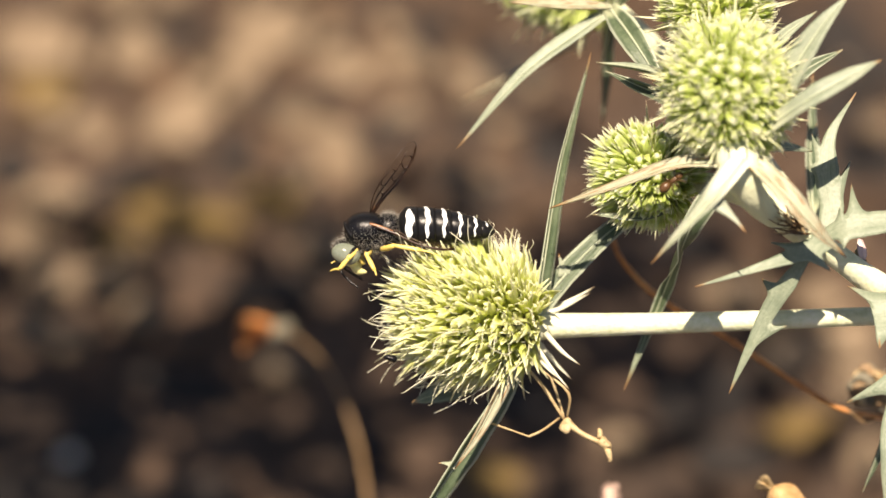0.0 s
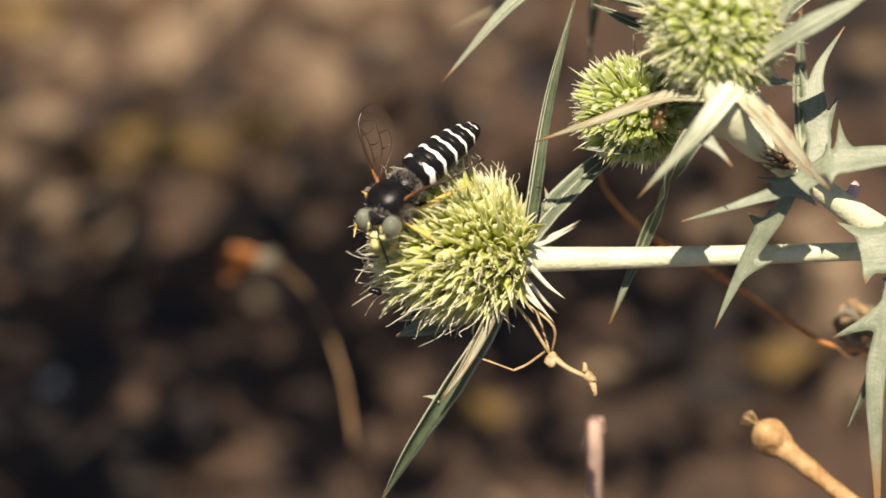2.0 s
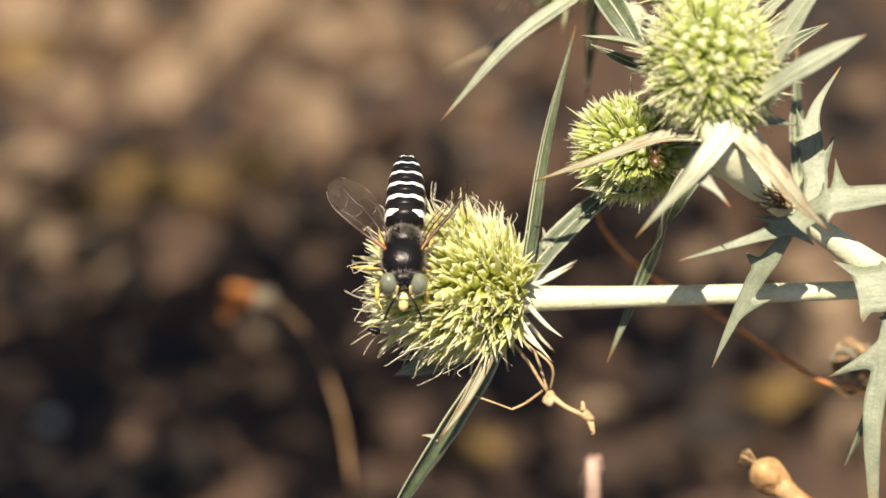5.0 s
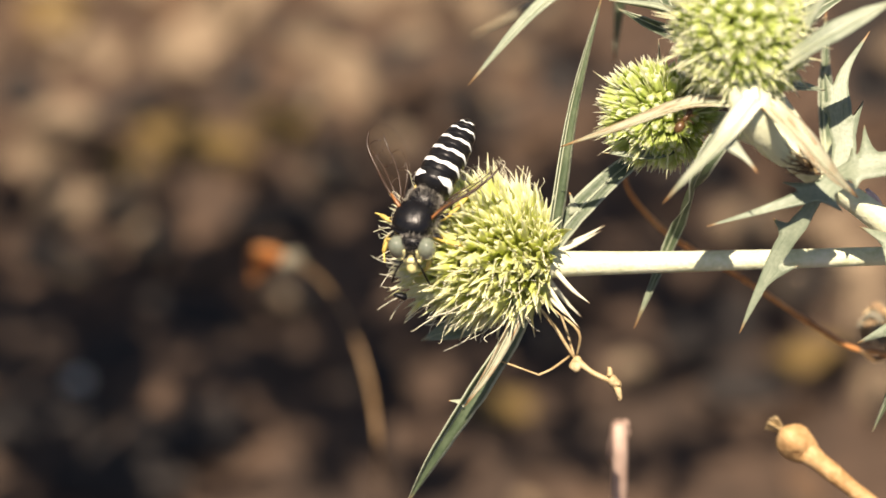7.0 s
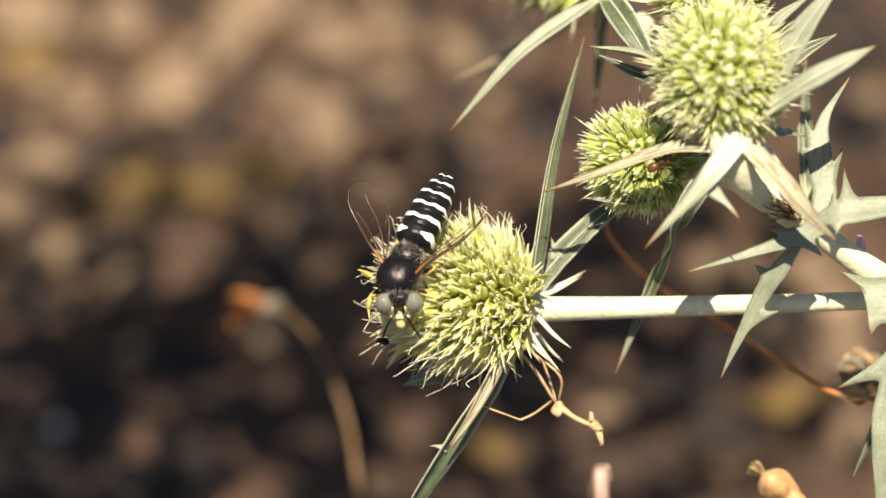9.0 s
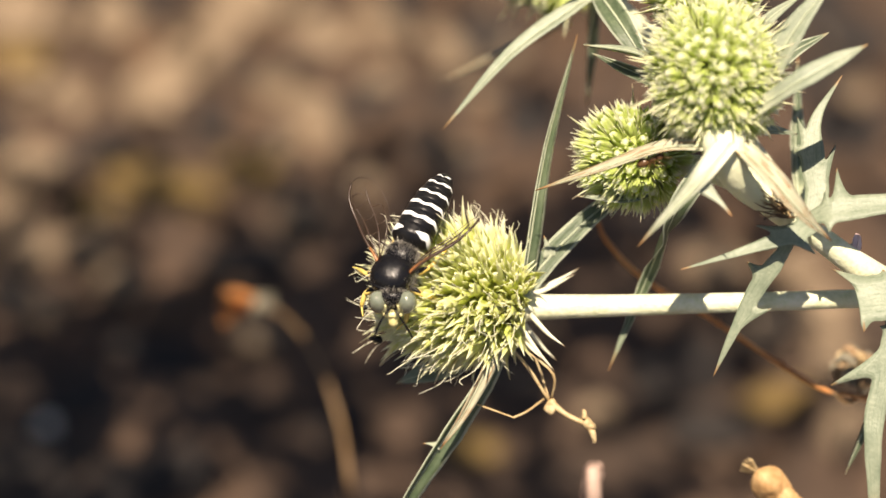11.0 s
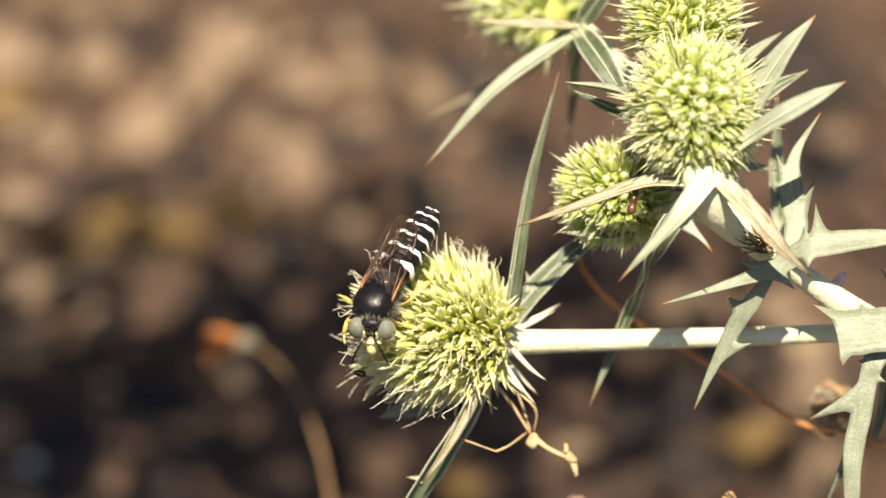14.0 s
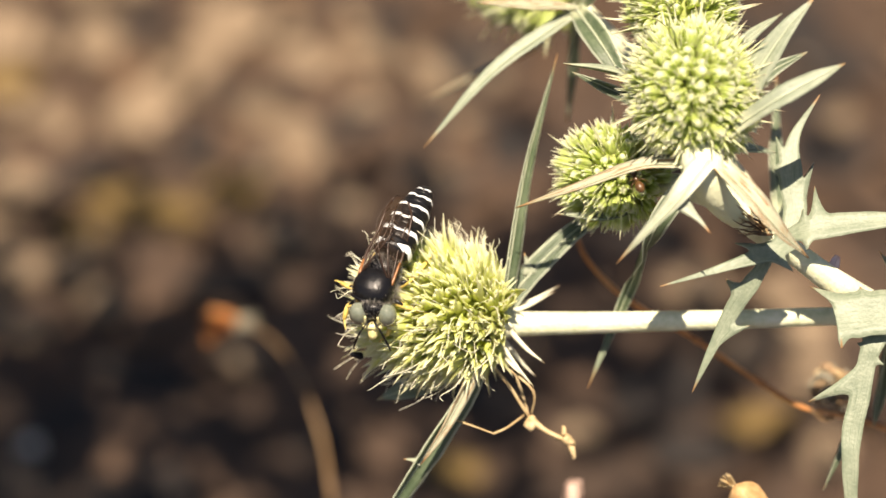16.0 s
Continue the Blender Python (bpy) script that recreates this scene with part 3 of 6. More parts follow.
def flower_head(base, tip, radius, count, threads, single, seed, size=1.0, lean=0.35, label="", bulge=0.75, kinds=None, hairs=(0.5, 0.86)):
    """A globular head: a core, florets in a spiral over it and pale threads between them. radius in mm to the florets' ends."""
    r = random.Random(seed)
    base, tip = V(*base), V(*tip)
    axis = (tip - base).normalized()
    length = (tip - base).length
    reach = (2.0 if kinds else 2.2) * size / 1000
    rc, lc = radius / 1000 - reach, length - reach * 0.8
    side = axis.orthogonal().normalized()
    other = axis.cross(side)
    bm = bmesh.new()
    mid = base + axis * lc * 0.5
    swell = 1.52 if kinds else 1.12
    ball(bm, mid, (side * rc * swell, other * rc * swell, axis * lc * 0.5 * (1.12 if kinds else 1.0)), 24, 16, 0.0, 700)
    core = part("flower_head", bm, M_CORE, plant, label)
    off = ORIGIN[core.name]
    spots = []
    for k in range(count + threads):
        n = count if k < count else threads
        i = k if k < count else k - count
        z = 1 - 1.93 * (i + 0.5 + r.uniform(-0.25, 0.25)) / n
        a = i * 2.399963 + (0 if k < count else 1.3) + r.uniform(-0.12, 0.12)
        q = math.sqrt(max(0, 1 - z * z)) ** bulge
        out = side * math.cos(a) + other * math.sin(a)
        p = mid + axis * (lc * 0.5 * z) + out * rc * q
        way = (out * q / rc + axis * z / (lc * 0.5)).normalized()
        way = (way + axis * lean + Vector([r.uniform(-0.16, 0.16) for _ in range(3)])).normalized()
        m = way.to_track_quat("Z", "X").to_matrix().to_4x4() @ Matrix.Rotation(r.uniform(0, 6.28), 4, "Z")
        s = size * r.uniform(0.85, 1.12)
        place = p - way * 0.0004
        if k >= count:
            s *= r.uniform(*hairs)
            place = p + way * 0.0012 * size
        spots.append((k >= count, ((kinds or FLORETS) if k < count else SPIKES if kinds else FILAMENTS)[r.randrange(6)], Matrix.Translation(place) @ m @ Matrix.Scale(s, 4)))
    rest = []
    for thread, me, m in spots:
        if single and (m.to_3x3() @ Vector((0, 0, 1))).dot(FRONT) > 0.22 * m.to_scale().x:
            ob = new(me.name.split(".")[0], me)
            ob.parent = core
            ob.matrix_basis = Matrix.Translation(-off) @ m
        else:
            rest.append((thread, me, m))
    spots = rest
    if spots:
        for kind, thread, mat in (("florets", False, M_BLUNT if kinds else M_FLORET), ("bristles" if kinds else "filaments", True, M_SPIKE if kinds else M_FILAM)):
            bm = bmesh.new()
            for t, me, m in spots:
                if t == thread:
                    start = len(bm.verts)
                    bm.from_mesh(me)
                    bm.verts.ensure_lookup_table()
                    bmesh.ops.transform(bm, matrix=m, verts=bm.verts[start:])
            if bm.verts:
                tagged(part(kind, bm, mat, core), kind="stuff")
            else:
                bm.free()
    return core


flower_head((944, 570, -0.5), (716, 541, -3.5), 7.4, 235, 230, True, 11, 1.14, 0.8, "yellow-green globe of narrow florets with pale threads")
flower_head((1303, 226, -11.5), (1266, 70, -16), 5.9, 250, 130, True, 12, 1.15, 0.05, "yellow-green globe of blunt star-tipped florets", kinds=BLUNT, hairs=(0.75, 1.0))
flower_head((1276, 74, -5), (1250, -120, -4), 5.3, 190, 110, True, 15, 1.05, 0.3, "pale green globe of florets behind another head", kinds=WEDGE, hairs=(0.8, 1.05))
flower_head((1195, 325, -1), (1075, 292, -4), 4.9, 120, 60, True, 13, 1.1, 0.35, "small pale green globe of florets", kinds=WEDGE, hairs=(0.6, 0.85))
flower_head((1045, 0, 16), (922, -50, 26), 4.4, 120, 90, True, 14, 0.98, 0.3, "small green globe of florets", kinds=WEDGE, hairs=(0.8, 1.2))

bm = bmesh.new()
tube(bm, [V(1300, 232, -12), V(1306, 290, -15.5), V(1322, 335, -15), V(1345, 364, -12.5), V(1372, 384, -10)], [0.0024, 0.0023, 0.0016, 0.0014, 0.0013], 14, 5, 0.05)
part("receptacle", bm, M_STEM, plant, "swollen creamy base under the tall head")
bm = bmesh.new()
ball(bm, V(692, 634, -6), (D(1, -0.2, 0) * 0.0007, D(0.2, 1, 0) * 0.0004, D(0, 0, 1) * 0.0004), 12, 8, 0.5, 1500)
part("withered_floret", bm, M_BLACK, plant, "dark withered floret")

N1 = D(0.0, 0.45, 0.9)
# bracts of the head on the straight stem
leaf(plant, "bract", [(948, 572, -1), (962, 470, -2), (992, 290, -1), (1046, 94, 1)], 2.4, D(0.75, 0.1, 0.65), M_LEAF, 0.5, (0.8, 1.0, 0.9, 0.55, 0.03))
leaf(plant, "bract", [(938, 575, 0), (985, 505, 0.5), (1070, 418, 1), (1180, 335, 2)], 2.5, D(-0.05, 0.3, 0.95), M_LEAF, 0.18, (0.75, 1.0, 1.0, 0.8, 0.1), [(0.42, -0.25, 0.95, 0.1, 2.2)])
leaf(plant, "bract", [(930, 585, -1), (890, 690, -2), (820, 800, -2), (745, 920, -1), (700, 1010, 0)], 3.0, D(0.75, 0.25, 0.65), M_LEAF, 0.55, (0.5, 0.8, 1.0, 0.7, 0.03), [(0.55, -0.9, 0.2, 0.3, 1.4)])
leaf(plant, "bract", [(925, 590, -3), (900, 660, -4.5), (850, 760, -4.5), (805, 830, -4)], 1.7, D(0.6, 0.3, 0.75), M_DRYB, 0.5)
leaf(plant, "bract", [(900, 600, 4), (820, 675, 3), (728, 714, 2)], 3.4, D(0.1, 0.3, 0.9), M_NODE, 0.2, (0.6, 1.0, 1.0, 0.7, 0.03))
for a, b in (((955, 552, 1), (1052, 508, 2)), ((950, 560, -1), (1045, 518, 2)), ((965, 590, -2), (1026, 646, -4)), ((940, 600, -2), (1008, 690, -3)),
             ((945, 595, 1), (1012, 672, 2)), ((938, 610, 0), (985, 668, -4)), ((952, 540, 2), (1012, 470, 5))):
    bm = bmesh.new()
    p, q = V(*a), V(*b)
    tube(bm, [p, p.lerp(q, 0.5) + D(0, -1, 0) * 0.0003, q], [0.00034, 0.00024, 0.00002], 7, 4, flat=0.6)
    part("spine", bm, M_SPINE, plant)

# bracts of the tall head
leaf(plant, "bract", [(1330, 285, -16), (1385, 338, -19), (1445, 408, -19), (1498, 456, -16)], 2.9, D(0.3, 0.6, 0.75), M_DRYB, 0.25, (0.9, 1.0, 0.95, 0.6, 0.05), label="pale bract streaked with brown")
leaf(plant, "bract", [(1318, 282, -18), (1262, 352, -19), (1205, 412, -19), (1152, 468, -17)], 3.1, D(-0.5, 0.55, 0.65), M_BASE, 0.35, (1.0, 0.95, 0.58, 0.34, 0.03), [(0.36, 0.72, -0.7, 0.2, 4.2)], "bract with a broad white base and a brown tip")
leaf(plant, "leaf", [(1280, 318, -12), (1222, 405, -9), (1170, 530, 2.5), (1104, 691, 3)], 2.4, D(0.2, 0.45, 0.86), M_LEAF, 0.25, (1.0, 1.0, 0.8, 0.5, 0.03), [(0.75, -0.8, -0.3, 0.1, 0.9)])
leaf(plant, "bract", [(1290, 290, -15), (1200, 292, -14), (1090, 330, -12), (972, 369, -9)], 2.2, D(-0.2, 0.75, 0.6), M_DRYB, 0.35, (0.9, 1.0, 0.85, 0.55, 0.03), label="bract dried brown towards its tip")
leaf(plant, "bract", [(1345, 230, -14), (1400, 130, -16), (1452, 50, -17), (1505, -12, -17)], 3.1, D(-0.3, 0.3, 0.9), M_PALE, 0.3, (0.7, 1.0, 0.9, 0.5, 0.03))
leaf(plant, "bract", [(1340, 240, -16), (1425, 180, -20), (1495, 140, -20), (1560, 106, -19)], 2.3, D(0.1, 0.5, 0.85), M_PALE, 0.25, (0.7, 0.9, 1.0, 0.7, 0.03))
leaf(plant, "bract", [(1350, 200, -6), (1410, 135, -3), (1492, 88, -3)], 2.2, D(0.2, 0.4, 0.85), M_LEAF, 0.35)
leaf(plant, "bract", [(1330, 130, -6), (1385, 65, -3), (1446, 20, -2)], 1.5, D(0.2, 0.4, 0.85), M_PALE, 0.35)
leaf(plant, "bract", [(1220, 150, -8), (1140, 122, -9), (1056, 111, -10)], 1.3, D(0, 0.8, 0.6), M_PALE, 0.4, (1, 1, 0.7, 0.03))
leaf(plant, "bract", [(1240, 190, -6), (1150, 160, -6), (1072, 126, -7)], 1.7, D(0, -0.4, 0.9), M_LEAF, 0.4, (1, 1, 0.7, 0.03))
leaf(plant, "bract", [(1340, 260, -11), (1395, 262, -7), (1438, 268, -4)], 1.6, D(0.1, 0.6, 0.8), M_PALE, 0.3)

# bracts round the small heads
leaf(plant, "bract", [(1215, 345, -2), (1140, 383, -4), (1048, 380, -4)], 2.0, D(0, 0.7, 0.7), M_PALE, 0.3)
leaf(plant, "bract", [(1240, 330, 4), (1235, 250, 10), (1190, 180, 14)], 1.8, D(-0.6, 0.3, 0.7), M_LEAF, 0.3)
leaf(plant, "bract", [(1085, 15, 6), (1035, 50, 4), (925, 132, 3), (808, 264, 3)], 1.9, D(0.4, 0.75, 0.55), M_PALE, 0.35, (0.7, 0.85, 1.0, 0.6, 0.03))
leaf(plant, "bract", [(1080, 18, 14), (1072, 90, 20), (1066, 226, 24)], 2.4, D(0.7, 0.1, 0.7), M_LEAF, 0.4, (0.8, 1, 0.8, 0.05))
leaf(plant, "bract", [(1080, 16, 3), (1120, 70, -3), (1165, 140, -5)], 3.0, D(-0.4, 0.5, 0.75), M_LEAF, 0.3, (0.6, 1, 0.9, 0.4))
leaf(plant, "bract", [(1085, 10, 6), (1120, -40, 3), (1180, -110, 0)], 2.4, D(0.2, 0.4, 0.85), M_LEAF, 0.35)
leaf(plant, "bract", [(1078, 12, 6), (1000, 10, 2), (900, 4, 0)], 2.0, D(0, 0.7, 0.7), M_DRYB, 0.3)
leaf(plant, "leaf", [(1030, 75, 30), (940, 118, 36), (815, 182, 40)], 1.2, D(0, 0.7, 0.7), M_DRYB, 0.3)

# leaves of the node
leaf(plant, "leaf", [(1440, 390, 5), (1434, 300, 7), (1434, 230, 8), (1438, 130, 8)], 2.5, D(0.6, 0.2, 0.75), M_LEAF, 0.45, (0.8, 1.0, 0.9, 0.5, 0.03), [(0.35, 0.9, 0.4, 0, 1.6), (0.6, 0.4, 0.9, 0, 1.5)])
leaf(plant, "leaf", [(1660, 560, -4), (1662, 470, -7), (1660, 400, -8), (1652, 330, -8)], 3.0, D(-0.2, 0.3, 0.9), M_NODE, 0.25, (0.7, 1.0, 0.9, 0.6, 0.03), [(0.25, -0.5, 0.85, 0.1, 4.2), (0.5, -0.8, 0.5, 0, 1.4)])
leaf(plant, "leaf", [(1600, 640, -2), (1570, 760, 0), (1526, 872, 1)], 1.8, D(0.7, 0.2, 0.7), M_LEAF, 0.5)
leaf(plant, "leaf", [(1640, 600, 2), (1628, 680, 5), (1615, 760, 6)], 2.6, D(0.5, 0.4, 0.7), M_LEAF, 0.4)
SUNNY = D(-0.05, 0.45, 0.88)
lobed(plant, [(1466, 426, -12), (1414, 450, -13), (1323, 480, -13), (1231, 508, -12)], 2.5, SUNNY, M_NODE, (0.8, 1.0, 0.5, 0.24, 0.03), [(0.34, 1, 1.7, 1.5), (0.24, -1, 2.2, -0.35), (0.1, 1, 0.7, 0.2)])
lobed(plant, [(1424, 458, -12), (1396, 500, -11), (1364, 545, -10), (1324, 622, -9), (1290, 697, -8)], 1.9, SUNNY, M_NODE, (0.6, 1.0, 1.0, 0.55, 0.03), [(0.38, 1, 1.8, 0.0), (0.64, -1, 2.0, -1.1)])
lobed(plant, [(1462, 415, -11), (1500, 404, -12), (1547, 396, -12), (1626, 387, -12), (1700, 385, -12)], 3.0, SUNNY, M_NODE, (0.5, 0.9, 1.0, 0.85, 0.6, 0.05), [(0.35, -1, 3.7, 0.15), (0.19, -1, 1.4, 0.1), (0.2, 1, 1.2, -0.2)])
lobed(plant, [(1458, 424, -9), (1472, 370, -8), (1463, 300, -7), (1472, 235, -6), (1515, 164, -5)], 2.7, SUNNY, M_NODE, (0.5, 0.9, 1.0, 1.0, 0.55, 0.26, 0.03), [(0.38, 1, 1.7, 1.8), (0.6, -1, 0.9, 2.6), (0.5, -1, 0.6, 0.3)])
lobed(plant, [(1690, 545, -10), (1640, 552, -11), (1590, 557, -11), (1546, 562, -11)], 5.4, SUNNY, M_NODE, (0.7, 0.95, 1.0, 1.0, 0.8), [(0.94, 1, 1.6, 1.7), (0.95, -1, 1.5, 0.3), (0.6, 1, 0.7, 0.3)], 0.08, "broad pale leaf clasping the stem")
lobed(plant, [(1640, 565, -10), (1614, 608, -11), (1602, 644, -11), (1589, 710, -11), (1577, 765, -11), (1574, 836, -11), (1580, 1000, -9)], 2.2, SUNNY, M_NODE, (1.0, 1.0, 0.9, 1.0, 1.0, 0.8, 0.3),
      [(0.14, 1, 2.0, -0.7), (0.21, 1, 0.6, 0.0), (0.42, 1, 4.7, 0.75), (0.3, -1, 1.0, 0.2)])

# bristles of a withered bud at the node
for k in range(44):
    r = random.Random(100 + k)
    bm = bmesh.new()
    p = V(1422 + r.uniform(-14, 12), 404 + r.uniform(-14, 14), -12.5 + r.uniform(-1, 1))
    w = D(-0.8 + r.uniform(-0.5, 0.4), 0.35 + r.uniform(-0.7, 0.6), r.uniform(-0.2, 0.6))
    l = r.uniform(0.0015, 0.0036)
    tube(bm, [p, p + w * l * 0.6, p + w * l + D(r.uniform(-1, 1), r.uniform(-1, 1), 0) * 0.0005], [0.00013, 0.00008, 0.00003], 4, 2)
    part("bristle", bm, M_ANT if k % 3 else M_STRAW, plant)

# ---- the mantis nymph under the head ----


def mantis():
    c = V(1000, 752, -1)
    ob = thing("mantis_nymph", c, "straw-coloured mantis nymph hanging still under the spiny bracts", "insect")
    for pts, r0, nm in (([(923, 640, -1), (962, 686, -1), (998, 742, -1)], 0.00028, "leg"), ([(958, 655, -2), (1006, 696, -3), (1003, 742, -1)], 0.00022, "leg"),
                        ([(975, 668, 1), (988, 705, 1), (1000, 745, 0)], 0.00018, "leg"), ([(868, 749, -2), (900, 760, -3), (936, 773, -4)], 0.00017, "leg"),
                        ([(936, 773, -4), (960, 762, -3), (990, 740, -1)], 0.00022, "leg")):
        bm = bmesh.new()
        tube(bm, [V(*p) for p in pts], [r0 * 0.62, r0 * 0.7, r0 * 0.55], 7, 4, lumps=0.25)
        part(nm, bm, M_STRAW, ob)
    bm = bmesh.new()
    ball(bm, V(1003, 755, -1), (D(0.3, 1, 0) * 0.0010, D(1, -0.3, 0) * 0.0007, D(0, 0, 1) * 0.0005), 16, 11, 0.5, 1300)
    part("abdomen", bm, M_STRAW, ob)
    bm = bmesh.new()
    tube(bm, [V(1000, 745, -1), V(1030, 768, -1.5), V(1062, 783, -2)], [0.0005, 0.00034, 0.00024, 0.0003], 8, 4, lumps=0.4)
    part("thorax", bm, M_STRAW, ob)
    bm = bmesh.new()
    ball(bm, V(1069, 785, -2), (D(0.6, -0.8, 0) * 0.0011, D(0.8, 0.6, 0) * 0.0006, D(0, 0, 1) * 0.0005), 16, 11, 0.8, 1700)
    part("head", bm, M_STRAW, ob)
    for a, b in (((1062, 775, -2), (1058, 762, -2)), ((1075, 795, -2), (1077, 814, -2))):
        bm = bmesh.new()
        tube(bm, [V(*a), V(*b) + D(1, 0, 0) * 0.0002, V(*b)], [0.0004, 0.0003, 0.0002], 7, 3, lumps=0.3)
        part("foreleg", bm, M_STRAW, ob)


mantis()


# ---- wasps ----


def frame_of(ahead, up, place):
    """A pose whose y axis runs ahead and whose z axis leans to up."""
    y = Vector(ahead).normalized()
    z = Vector(up)
    z = (z - y * z.dot(y)).normalized()
    x = y.cross(z)
    m = Matrix((x, y, z)).transposed().to_4x4()
    m.translation = place
    return m




def abdomen_radius(s, power):
    """Half width of the abdomen (mm) from the waist (0) to the tip (1); a higher power ends it blunter."""
    front = min(1.0, (s + 0.02) / 0.11) ** 0.4
    taper = math.sqrt(max(0.0, 1 - (max(0.0, s - 0.22) / 0.78) ** power))
    return 2.2 * front * (1 - 0.12 * s) * taper + 0.02


def abdomen_point(s, a, lift=0.0):
    r, high = abdomen_radius(s, 2.9) + lift, abdomen_radius(s, 1.8) + lift
    y = -2.9 - 10.4 * s
    z = 0.45 - 0.9 * s * s
    return Vector((r * math.cos(a), y, z + high * math.sin(a))) * MM


def rounded(centre, axes, power):
    """A body plate: an ellipsoid squared off by a power above 2."""
    bm = bmesh.new()
    ball(bm, (0, 0, 0), ((1, 0, 0), (0, 1, 0), (0, 0, 1)), 26, 18)
    for v in bm.verts:
        f = (abs(v.co.x) ** power + abs(v.co.y) ** power + abs(v.co.z) ** power) ** (-1 / power)
        v.co = (Vector(centre) + Vector([c * f * a for c, a in zip(v.co, axes)])) * MM
    return bm


SCUTUM = (0, 0.65, 0.25), (2.3, 2.35, 1.95)
REAR = (0, -1.75, 0.15), (1.85, 1.55, 1.85)
BREAST = (0, 0.2, -0.75), (2.1, 2.4, 1.55)


def fur(r, count, shell, keep, long):
    """Loose hairs standing on a rounded shell (mm); keep tells by the outward way where they grow."""
    bm = bmesh.new()
    centre, axes = (Vector(v) for v in shell)
    made = 0
    while made < count:
        d = Vector((r.gauss(0, 1), r.gauss(0, 1), r.gauss(0, 1))).normalized()
        if not keep(d):
            continue
        made += 1
        p = (centre + Vector([a * b for a, b in zip(d, axes)]) * 0.99) * MM
        t = d.orthogonal().normalized()
        t = (Matrix.Rotation(r.uniform(0, 3.14), 3, d) @ t) * r.uniform(0.014, 0.024) * MM
        tip = p + (d + Vector((r.gauss(0, 0.35), r.gauss(0, 0.35) - 0.25, r.gauss(0, 0.35)))) * r.uniform(*long) * MM
        bm.faces.new([bm.verts.new(v) for v in (p - t, p + t, tip)])
    return bm


